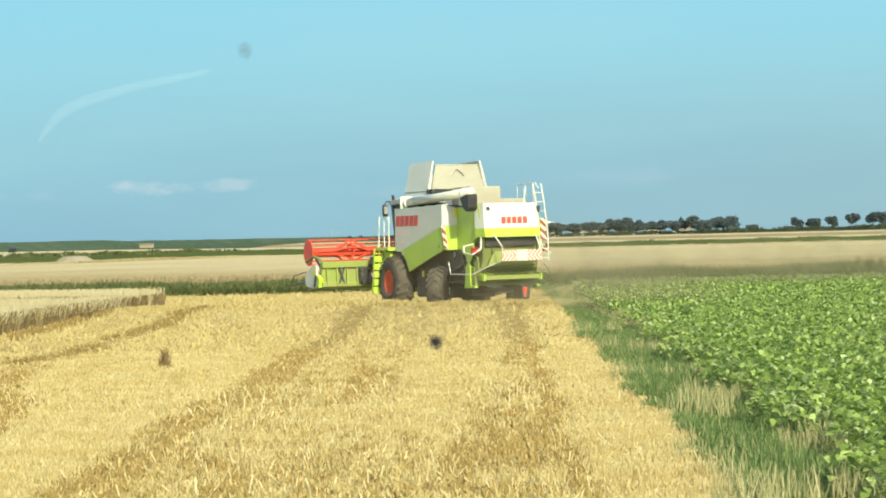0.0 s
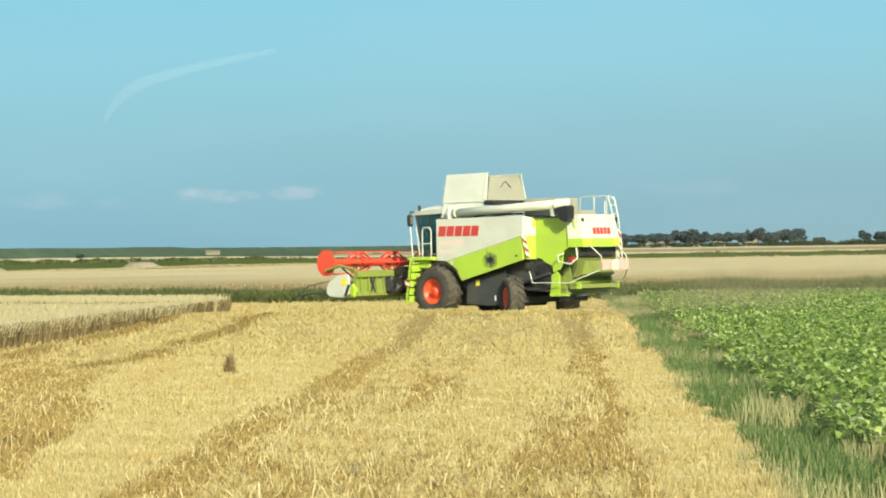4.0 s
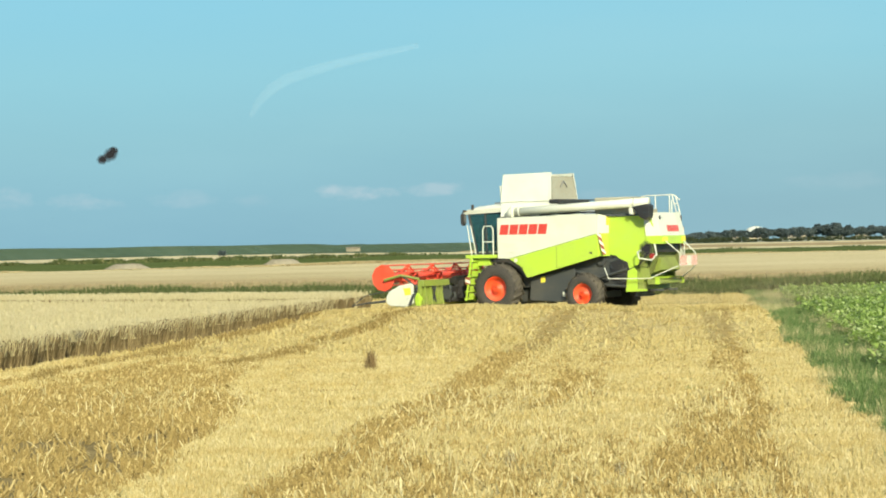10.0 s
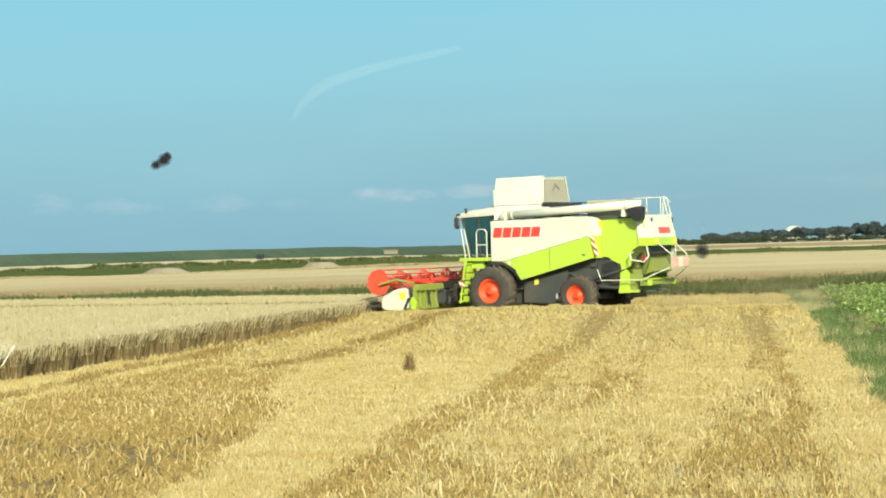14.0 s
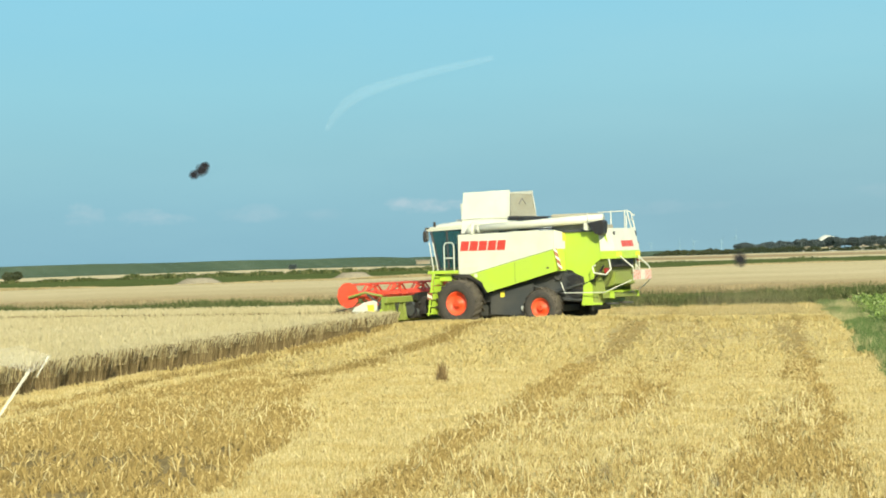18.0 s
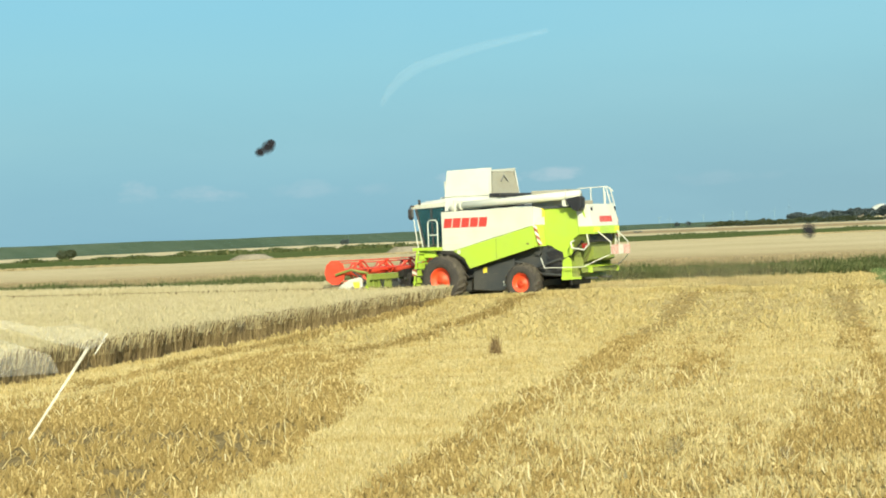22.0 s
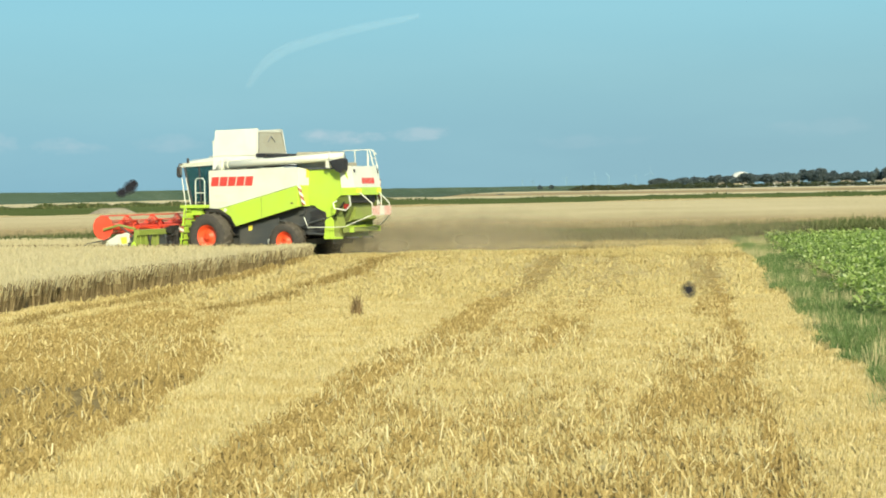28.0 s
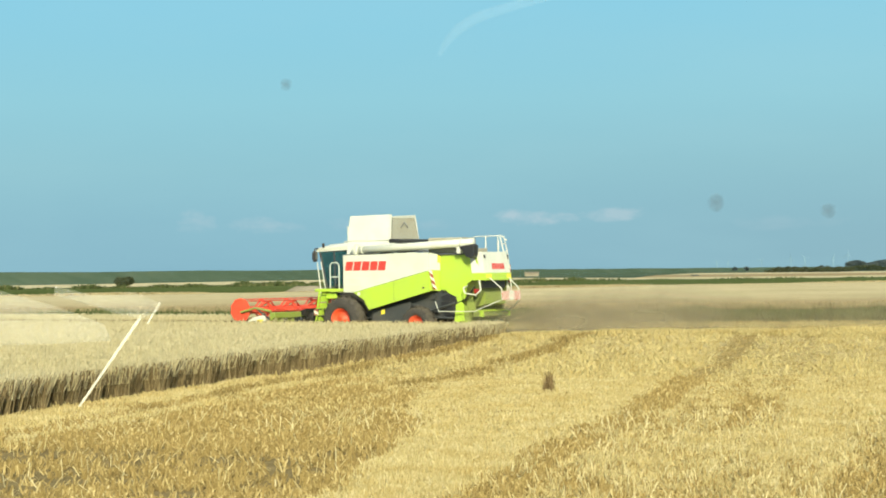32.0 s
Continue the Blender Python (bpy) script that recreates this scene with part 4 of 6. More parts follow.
part("grain_tank", hexa(bmesh.new(), [(-1.28, -3.3, 3.48), (1.28, -3.3, 3.48), (1.28, 0.0, 3.48), (-1.28, 0.0, 3.48), (-1.05, -1.9, 4.0), (1.05, -1.9, 4.0), (1.05, 0.1, 4.0), (-1.05, 0.1, 4.0)]), M_WHITE, harvester, "cream white grain tank")


def flap(a, b, c, d, thick):
    bm = bmesh.new()
    pts = [Vector(p) for p in (a, b, c, d)]
    n = (pts[1] - pts[0]).cross(pts[3] - pts[0]).normalized() * thick
    hexa(bm, [p for p in pts] + [p + n for p in pts])
    return bm


part("tank_flap", flap((-1.06, 0.10, 4.0), (-1.06, -1.86, 4.0), (-0.84, -1.80, 5.02), (-0.84, 0.10, 4.99), 0.03), M_WHITE, harvester, "open cream white side flap of the grain tank")
part("tank_flap", flap((1.14, -1.86, 4.0), (1.14, 0.10, 4.0), (0.90, 0.10, 4.99), (0.90, -1.80, 5.02), 0.03), M_WHITE, harvester, "open cream white side flap of the grain tank")
part("tank_flap", flap((-1.0, -1.88, 4.02), (1.08, -1.88, 4.02), (0.82, -1.80, 4.90), (-0.78, -1.80, 4.90), 0.03), M_INNER, harvester, "open rear flap of the grain tank with dusty inner face")
part("tank_flap", flap((0.95, 0.14, 4.0), (-0.95, 0.14, 4.0), (-0.9, 0.2, 4.6), (0.9, 0.2, 4.6), 0.03), M_WHITE, harvester, "open front flap of the grain tank")
for s in (-1, 1):
    part("flap_edge", tube(bmesh.new(), [(s * 1.05, -1.90, 4.0), (s * 0.86, -1.84, 5.02)], 0.022, 6), M_WHITE, harvester)
for a, b in (((-0.98, -1.885, 4.06), (1.06, -1.885, 4.06)), ((-0.78, -1.815, 4.86), (0.82, -1.815, 4.86)), ((-0.96, -1.895, 4.06), (-0.78, -1.815, 4.88)), ((1.04, -1.895, 4.06), (0.80, -1.815, 4.88))):
    part("flap_rim", tube(bmesh.new(), [a, b], 0.02, 6), M_DARK, harvester)
part("flap_brace", tube(bmesh.new(), [(-0.26, -1.90, 4.52), (0.0, -1.88, 4.74), (0.26, -1.90, 4.52)], 0.024, 6), M_METAL, harvester, "dark folding brace")
part("tank_sill", box(bmesh.new(), -1.15, 1.15, -2.35, -1.9, 3.92, 4.06, 0.02), M_BLACK, harvester, "black sill behind the grain tank")

# unloading auger folded along the left side
part("unloading_auger", tube(bmesh.new(), [(-1.33, -0.45, 3.63), (-1.33, -3.0, 3.74), (-1.33, -5.86, 3.87)], 0.15, 16), M_WHITE, harvester, "long cream white unloading auger tube", None, True)
part("auger_elbow", tube(bmesh.new(), [(-1.1, -0.42, 3.45), (-1.3, -0.36, 3.52), (-1.34, -0.46, 3.63), (-1.33, -0.62, 3.64)], 0.19, 14), M_WHITE, harvester, "cream white auger elbow", None, True)
part("auger_ring", tube(bmesh.new(), [(-1.33, -0.80, 3.645), (-1.33, -0.84, 3.648)], 0.19, 16), M_WHITE, harvester)
part("auger_ring", tube(bmesh.new(), [(-1.33, -5.3, 3.835), (-1.33, -5.36, 3.84)], 0.175, 16), M_WHITE, harvester)
part("spout", plate([(-5.30, 3.70), (-5.86, 3.80), (-5.96, 3.74), (-5.94, 3.36), (-5.80, 3.24), (-5.60, 3.32), (-5.42, 3.54)], -1.50, -1.16, 0.03), M_BLACK, harvester, "black rubber unloading spout")
part("auger_flange", box(bmesh.new(), -1.55, -1.14, -0.60, -0.56, 3.44, 3.86, 0.01), M_WHITE, harvester, "cream white auger flange")
for y, z in ((-1.6, 3.52), (-2.6, 3.54)):
    part("hose", tube(bmesh.new(), [(-1.30, y, z), (-1.22, y - 0.6, z + 0.03), (-1.3, y - 1.2, z + 0.02)], 0.03, 6), M_BLACK, harvester, "black hydraulic hose under the auger")
part("deck_edge", tube(bmesh.new(), [(-1.0, -2.35, 4.03), (-0.95, -4.0, 3.98), (-0.9, -5.1, 4.02)], 0.025, 6), M_DARK, harvester)
part("auger_rest", box(bmesh.new(), -1.45, -1.2, -5.3, -5.15, 3.45, 3.70, 0.01), M_WHITE, harvester)

# engine bay and rear hood
part("engine_hood", box(box(bmesh.new(), -1.0, 0.08, -5.1, -3.6, 3.46, 4.07, 0.05), 0.0, 1.0, -5.1, -3.4, 3.46, 3.66, 0.04), M_INNER, harvester, "dusty light engine hood")
part("air_screen", tube(bmesh.new(), [(1.22, -4.4, 3.1), (1.36, -4.4, 3.1)], 0.46, 24), M_DARK, harvester, "round dark air intake screen")
part("rear_hood", hexa(bmesh.new(), [(-1.04, -6.16, 2.70), (0.92, -6.16, 2.70), (0.94, -5.62, 2.70), (-1.12, -5.62, 2.70), (-0.98, -5.98, 3.50), (0.88, -5.98, 3.50), (0.92, -5.52, 3.50), (-1.08, -5.52, 3.50)]), M_WHITE, harvester, "cream white rear hood")
part("hood_band", hexa(bmesh.new(), [(-1.02, -6.20, 2.42), (0.92, -6.20, 2.42), (0.94, -5.62, 2.42), (-1.12, -5.62, 2.42), (-1.05, -6.17, 2.70), (0.93, -6.17, 2.70), (0.95, -5.62, 2.70), (-1.13, -5.62, 2.70)]), M_LIME, harvester, "lime green band under the rear hood")
part("yellow_patch", box(bmesh.new(), -0.98, -0.62, -6.206, -6.186, 2.5, 2.66), M_YELLOW, harvester)
part("yellow_patch", box(bmesh.new(), 0.58, 0.88, -6.206, -6.186, 2.5, 2.66), M_YELLOW, harvester)
for i in range(5):
    x0 = -0.42 + i * 0.19
    part("rear_mark_bar", hexa(bmesh.new(), [(x0, -6.137, 2.84), (x0 + 0.155, -6.137, 2.84), (x0 + 0.155, -6.08, 2.84), (x0, -6.08, 2.84), (x0 + 0.02, -6.087, 3.06), (x0 + 0.175, -6.087, 3.06), (x0 + 0.175, -6.03, 3.06), (x0 + 0.02, -6.03, 3.06)]), M_LOGO, harvester, "red painted bar")
part("work_lamp", tube(bmesh.new(), [(-0.84, -6.04, 3.32), (-0.84, -5.96, 3.32)], 0.07, 12), M_BLACK, harvester, "round black work lamp")

# straw hood and chopper
for s in (-1, 1):
    part("hood_cheek", plate([(-5.3, 2.3), (-5.95, 2.44), (-5.9, 1.75), (-5.7, 1.45), (-5.1, 1.45)], s * 1.0, s * 0.95, 0.01), M_SHADEGREEN, harvester, "dusty green cheek plate, darkened in colour for the hood's shade")
    part("chopper_cheek", plate([(-4.85, 0.84), (-5.28, 0.84), (-5.26, 1.5), (-5.15, 1.62), (-4.92, 1.5)], s * 1.16, s * 1.11, 0.01), M_LIME, harvester, "lime green chopper side plate")
part("straw_outlet", hexa(bmesh.new(), [(-1.0, -5.7, 1.42), (1.0, -5.7, 1.42), (1.0, -4.8, 1.42), (-1.0, -4.8, 1.42), (-1.0, -5.85, 2.45), (1.0, -5.85, 2.45), (1.0, -5.0, 2.45), (-1.0, -5.0, 2.45)]), M_OLIVE, harvester, "dusty green straw outlet, darkened in colour for the hood's shade")
# a black box put where the outlet lies in the hood's shade
part("outlet_mouth", box(bmesh.new(), -0.9, 0.9, -5.93, -5.84, 2.12, 2.42, 0.02), M_BLACK, harvester, "black box standing for the shaded opening under the rear hood")
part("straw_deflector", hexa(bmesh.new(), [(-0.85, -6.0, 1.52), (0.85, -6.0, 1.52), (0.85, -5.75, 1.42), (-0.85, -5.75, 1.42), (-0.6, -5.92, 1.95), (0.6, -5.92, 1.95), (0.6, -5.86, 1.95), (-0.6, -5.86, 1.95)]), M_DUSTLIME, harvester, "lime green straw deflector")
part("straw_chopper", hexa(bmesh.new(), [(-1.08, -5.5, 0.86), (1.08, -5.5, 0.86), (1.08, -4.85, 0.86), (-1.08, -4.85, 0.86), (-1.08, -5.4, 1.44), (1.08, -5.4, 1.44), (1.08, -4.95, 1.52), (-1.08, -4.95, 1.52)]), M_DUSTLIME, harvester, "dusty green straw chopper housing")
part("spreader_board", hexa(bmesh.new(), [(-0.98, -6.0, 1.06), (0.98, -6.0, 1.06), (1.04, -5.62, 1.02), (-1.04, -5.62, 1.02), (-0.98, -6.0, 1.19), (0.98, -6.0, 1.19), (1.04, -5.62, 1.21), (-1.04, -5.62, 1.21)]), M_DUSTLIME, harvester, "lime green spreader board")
for i in range(8):
    x = -1.0 + i * 0.285
    part("chopper_rib", plate([(-5.45, 1.24), (-6.0, 1.225), (-5.98, 1.25), (-5.45, 1.30)], x - 0.012, x + 0.012), M_LIME, harvester)
for s in (-1, 1):
    part("spreader_disc", tube(bmesh.new(), [(s * 0.55, -5.75, 0.80), (s * 0.55, -5.75, 0.86)], 0.24, 16), M_DARK, harvester, "dark spreading disc")
for s in (-1, 1):
    part("spreader_end", box(bmesh.new(), s * 0.98, s * 1.03, -6.06, -5.9, 1.03, 1.24, 0.01), M_LIME, harvester, "lime green end block of the spreader")
    part("chopper_foot", hexa(bmesh.new(), [(s * 1.17, -5.62, 0.80), (s * 1.05, -5.62, 0.80), (s * 1.05, -4.85, 0.78), (s * 1.17, -4.85, 0.78), (s * 1.17, -5.62, 0.86), (s * 1.05, -5.62, 0.86), (s * 1.05, -4.85, 0.90), (s * 1.17, -4.85, 0.90)]), M_LIME, harvester, "lime green chopper foot")
    part("outlet_plate", plate([(-5.36, 1.62), (-5.62, 1.80), (-5.74, 1.30), (-5.50, 1.16), (-5.34, 1.24)], s * 1.06, s * 1.02, 0.01), M_DUSTLIME, harvester, "dusty green plate beside the straw outlet")
    part("hood_hinge", tube(bmesh.new(), [(s * 1.10, -5.30, 1.66), (s * 1.08, -5.72, 2.18)], 0.03, 6), M_BLACK, harvester, "black gas strut")
part("rubber_apron", box(bmesh.new(), -1.05, 0.4, -5.2, -5.14, 0.6, 0.9, 0.01), M_BLACK, harvester, "black rubber apron")
part("drive_case", plate([(-4.3, 2.05), (-4.9, 1.8), (-5.0, 1.2), (-4.6, 0.95), (-4.2, 1.3)], -1.12, -0.95, 0.02), M_BLACK, harvester, "black belt drive")
for y, z, r in ((-4.45, 1.75, 0.20), (-4.75, 1.3, 0.17), (-3.9, 1.85, 0.15)):
    part("belt_pulley", tube(bmesh.new(), [(-1.16, y, z), (-1.10, y, z)], r, 18), M_DARK, harvester, "dark belt pulley")
part("drive_belt", plate([(-4.25, 1.80), (-4.65, 1.93), (-4.92, 1.28), (-4.6, 1.16)], -1.17, -1.155), M_BLACK, harvester)
for a, b in (((-1.2, -3.2, 1.1), (-1.2, -4.9, 1.55)), ((-1.15, -2.9, 1.5), (-1.15, -4.2, 1.2)), ((-1.1, -4.1, 1.0), (-1.1, -5.2, 0.95))):
    part("frame_strut", tube(bmesh.new(), [a, b], 0.05, 6), M_DARK, harvester)
for s in (-1, 1):
    part("lamp_bracket", tube(bmesh.new(), [(s * 1.04, -5.9, 2.42), (s * 1.10, -6.0, 2.05), (s * 1.40, -5.95, 1.86), (s * 1.46, -5.5, 1.94), (s * 1.45, -5.45, 2.14), (s * 1.1, -5.4, 2.2)], 0.03, 6), M_WHITE, harvester, "white bent tube bracket")
    part("tail_lamp", box(bmesh.new(), s * 1.14, s * 1.38, -5.95, -5.88, 1.93, 2.08, 0.015), M_LAMP, harvester, "red tail lamp")
    part("rear_rail", tube(bmesh.new(), [(s * 0.74, -6.2, 2.5), (s * 0.66, -6.66, 2.1), (s * 0.66, -6.67, 1.64)], 0.022, 6), M_WHITE, harvester, "white rear tube rail")
    part("guard_tube", tube(bmesh.new(), [(s * 1.40, -4.15, 1.62), (s * 1.40, -4.3, 1.24), (s * 1.34, -5.85, 1.24), (s * 1.1, -6.25, 1.44), (s * 0.72, -6.62, 1.64)], 0.019, 6), M_WHITE, harvester, "white guard tube")
    part("sign_board", box(bmesh.new(), s * 0.70, s * 0.18, -6.72, -6.69, 1.66, 2.0), M_CHEVRON, harvester, "red and white chevron rear board")
part("plate_board", box(bmesh.new(), -0.175, 0.175, -6.72, -6.69, 1.66, 2.0), M_WHITE, harvester, "white number board with a plain bar")
part("plate_bar", box(bmesh.new(), -0.12, 0.12, -6.727, -6.721, 1.79, 1.88), M_PINK, harvester)

# rear ladder and deck rail
for x in (0.98, 1.27):
    part("ladder_rail", tube(bmesh.new(), [(x + 0.06, -5.95, 1.62), (x + 0.05, -5.94, 2.5), (x, -5.83, 3.5), (x - 0.04, -5.69, 4.12)], 0.024, 6), M_WHITE, harvester, "white ladder rail")
for i in range(8):
    z = 1.72 + i * 0.30
    y = -5.94 + max(0.0, z - 2.5) * 0.13
    x = 1.03 - max(0.0, z - 2.5) * 0.05
    part("ladder_rung", tube(bmesh.new(), [(x, y, z), (x + 0.29, y, z)], 0.018, 6), M_WHITE, harvester)
part("ladder_board", box(bmesh.new(), 1.04, 1.22, -6.00, -5.97, 2.3, 3.0), M_STRIPE, harvester, "red and white striped warning board")
for pts in ([(1.02, -4.4, 3.45), (1.02, -4.4, 4.08), (1.02, -4.55, 4.12), (1.02, -5.7, 4.14), (1.02, -5.95, 3.95)], [(1.02, -5.0, 3.45), (1.02, -5.0, 4.12)], [(1.02, -5.55, 3.45), (1.02, -5.55, 4.13)], [(0.55, -5.85, 3.48), (0.55, -5.85, 3.95)]):
    part("deck_rail", tube(bmesh.new(), pts, 0.022, 6), M_WHITE, harvester, "white tube railing")
part("side_lamp", box(bmesh.new(), 0.92, 1.02, -6.02, -5.92, 3.2, 3.4, 0.02), M_BLACK, harvester)

# cab
part("cab_roof", hexa(bmesh.new(), [(-1.12, 0.0, 3.66), (1.12, 0.0, 3.66), (1.02, 1.66, 3.60), (-1.02, 1.66, 3.60), (-1.14, 0.0, 3.82), (1.14, 0.0, 3.82), (1.04, 1.72, 3.74), (-1.04, 1.72, 3.74)]), M_WHITE, harvester, "cream white cab roof")
part("roof_cap", hexa(bmesh.new(), [(-1.12, 0.0, 3.82), (1.12, 0.0, 3.82), (1.0, 1.62, 3.745), (-1.0, 1.62, 3.745), (-0.95, 0.0, 3.97), (0.95, 0.0, 3.97), (0.72, 1.15, 3.90), (-0.72, 1.15, 3.90)]), M_WHITE, harvester, "cream white cab roof cap")
part("roof_hatch", box(bmesh.new(), -0.3, 0.3, 0.35, 0.8, 3.95, 4.03, 0.03), M_WHITE, harvester)
part("cab_floor", box(bmesh.new(), -1.0, 1.0, 0.0, 1.35, 2.05, 2.22, 0.02), M_DARK, harvester)
part("cab_back", box(bmesh.new(), -1.05, 1.05, 0.0, 0.08, 2.2, 3.7, 0.01), M_DARK, harvester, "dark cab rear wall")
for s in (-1, 1):
    part("side_window", hexa(bmesh.new(), [(s * 1.0, 0.1, 2.25), (s * 1.02, 0.1, 2.25), (s * 1.0, 1.15, 2.25), (s * 0.98, 1.15, 2.25), (s * 1.0, 0.1, 3.66), (s * 1.02, 0.1, 3.66), (s * 1.0, 1.48, 3.62), (s * 0.98, 1.48, 3.62)]), M_GLASS, harvester, "dark tinted cab window")
    part("cab_pillar", tube(bmesh.new(), [(s * 0.98, 1.15, 2.2), (s * 0.98, 1.50, 3.66)], 0.055, 8), M_BLACK, harvester, "black cab pillar")
    part("door_post", tube(bmesh.new(), [(s * 1.03, 0.72, 2.2), (s * 1.03, 0.78, 3.66)], 0.035, 6), M_BLACK, harvester)
    part("mirror_arm", tube(bmesh.new(), [(s * 0.98, 1.5, 3.72), (s * 1.14, 1.62, 3.74), (s * 1.22, 1.62, 3.62)], 0.025, 6), M_BLACK, harvester, "black mirror arm")
    part("mirror", plate([(1.56, 3.62), (1.50, 3.58), (1.50, 3.30), (1.56, 3.20), (1.63, 3.22), (1.66, 3.32), (1.66, 3.56), (1.62, 3.63)], s * 1.13, s * 1.30, 0.02), M_BLACK, harvester, "black rounded wing mirror")
    part("mirror_glass", box(bmesh.new(), s * 1.15, s * 1.28, 1.492, 1.499, 3.30, 3.56), M_METAL, harvester, "bright mirror glass")
    part("roof_beacon", tube(bmesh.new(), [(s * 1.0, 1.30, 3.70), (s * 1.03, 1.30, 3.95)], 0.05, 10), M_BLACK, harvester, "black work lamp on the roof edge")
part("windscreen", hexa(bmesh.new(), [(-0.97, 1.16, 2.25), (0.97, 1.16, 2.25), (0.97, 1.18, 2.25), (-0.97, 1.18, 2.25), (-0.97, 1.49, 3.62), (0.97, 1.49, 3.62), (0.97, 1.51, 3.62), (-0.97, 1.51, 3.62)]), M_GLASS, harvester, "dark tinted windscreen")
part("driver_seat", box(box(bmesh.new(), -0.28, 0.28, 0.3, 0.8, 2.5, 2.7, 0.05), -0.26, 0.26, 0.25, 0.4, 2.7, 3.3, 0.05), M_BLACK, harvester, "black driver's seat")
part("steering_column", tube(bmesh.new(), [(0, 1.1, 2.2), (0, 0.95, 2.85)], 0.05, 8), M_BLACK, harvester)

# platform, steps and handrails on the left
part("platform", box(bmesh.new(), -1.78, -1.0, 0.05, 1.2, 2.02, 2.14, 0.02), M_LIME, harvester, "lime green platform beside the cab")
part("platform_front", plate([(0.8, 2.05), (1.24, 2.05), (1.0, 1.75), (0.85, 1.75)], -1.5, -1.44, 0.01), M_LIME, harvester)
for x in (-1.98, -1.36):
    part("step_stringer", hexa(bmesh.new(), [(x, 1.06, 0.50), (x + 0.03, 1.06, 0.50), (x + 0.03, 1.12, 0.50), (x, 1.12, 0.50), (x, 0.80, 2.1), (x + 0.03, 0.80, 2.1), (x + 0.03, 0.87, 2.1), (x, 0.87, 2.1)]), M_LIME, harvester, "lime green step stringer")
for i in range(6):
    z = 0.55 + i * 0.27
    part("step", box(bmesh.new(), -1.97, -1.34, 0.95 - i * 0.04, 1.17 - i * 0.05, z, z + 0.045), M_LIME, harvester)
for i in range(5):
    z = 0.60 + i * 0.27
    part("step_riser", box(bmesh.new(), -1.97, -1.34, 0.95 - i * 0.04, 0.97 - i * 0.04, z, z + 0.17), M_LIME, harvester)
part("step_board", box(bmesh.new(), -2.0, -1.985, 0.9, 1.1, 1.1, 1.35), M_STRIPE, harvester)
for pts in ([(-1.72, 0.08, 2.12), (-1.72, 0.08, 3.05), (-1.72, 0.16, 3.16), (-1.72, 0.42, 3.16), (-1.72, 0.5, 3.05), (-1.72, 0.5, 2.12)], [(-1.72, 0.08, 2.6), (-1.72, 0.5, 2.6)], [(-1.74, 0.92, 1.5), (-1.74, 0.96, 2.2), (-1.6, 1.2, 3.2)], [(-1.3, 1.02, 2.1), (-1.2, 1.3, 3.2)]):
    part("handrail", tube(bmesh.new(), pts, 0.022, 6), M_WHITE, harvester, "white tube handrail")
part("tool_box", box(bmesh.new(), -1.6, -1.1, 0.3, 0.8, 1.75, 2.0, 0.02), M_LIME, harvester)

# feeder house
part("feeder_house", hexa(bmesh.new(), [(-0.75, 0.3, 1.15), (0.75, 0.3, 1.15), (0.75, 2.05, 0.52), (-0.75, 2.05, 0.52), (-0.75, 0.3, 1.95), (0.75, 0.3, 1.95), (0.75, 2.05, 1.22), (-0.75, 2.05, 1.22)]), M_LIME, harvester, "lime green feeder house")
part("feeder_drive", box(bmesh.new(), -1.15, -0.77, 0.9, 1.9, 0.75, 1.3, 0.04), M_BLACK, harvester, "black feeder drive")

# the cutting header: its own middle at the knife's height
HEADER = part("header", plate([(2.05, 0.42), (2.05, 1.22), (2.16, 1.25), (2.22, 0.62), (2.5, 0.40), (3.35, 0.30), (3.35, 0.26), (2.4, 0.30)], -3.35, 3.35), M_DUSTLIME, harvester, "dusty green cutting header trough")
for s in (-1, 1):
    part("end_plate", plate([(2.32, 0.42), (2.34, 1.08), (2.46, 1.14), (2.9, 1.06), (3.34, 0.84), (3.46, 0.66), (3.46, 0.44), (3.3, 0.34), (2.6, 0.30)], s * 3.36, s * 3.44, 0.03), M_WHITE, HEADER, "white header end plate")
    part("end_patch", plate([(2.42, 0.74), (2.44, 0.98), (2.74, 0.96), (2.66, 0.70)], s * 3.441, s * 3.448), M_YELLOW, HEADER, "yellow sticker")
    part("end_brace", plate([(2.20, 0.34), (2.06, 0.34), (2.02, 0.62), (2.16, 0.80), (2.26, 0.62)], s * 3.30, s * 3.46, 0.01), M_LIME, HEADER, "lime green corner bracket")
    part("end_strip", plate([(2.52, 0.36), (2.42, 0.36), (2.24, 0.74), (2.32, 0.78)], s * 3.45, s * 3.49), M_DARK, HEADER, "dark strip on the end plate")
    part("crop_divider", tube(bmesh.new(), [(s * 3.44, 3.5, 0.50), (s * 3.46, 4.2, 0.44), (s * 3.46, 4.9, 0.34)], 0.05, 8, 0.015), M_DARK, HEADER, "thin dark crop divider")
    part("divider_bar", tube(bmesh.new(), [(s * 3.46, 4.9, 0.34), (s * 3.60, 4.2, 0.72), (s * 3.46, 3.3, 0.88)], 0.018, 6), M_DARK, HEADER)
    part("reel_arm", tube(bmesh.new(), [(s * 3.30, 2.15, 1.28), (s * 3.30, 2.9, 1.42), (s * 3.30, 3.62, 1.25)], 0.05, 8), M_DUSTLIME, HEADER, "dusty green reel arm")
    part("lift_ram", tube(bmesh.new(), [(s * 3.27, 2.2, 0.95), (s * 3.27, 2.85, 1.36)], 0.035, 8), M_DARK, HEADER)
part("back_beam", box(bmesh.new(), -3.36, 3.36, 1.93, 2.06, 1.02, 1.24, 0.02), M_DUSTLIME, HEADER, "dusty green upper beam")
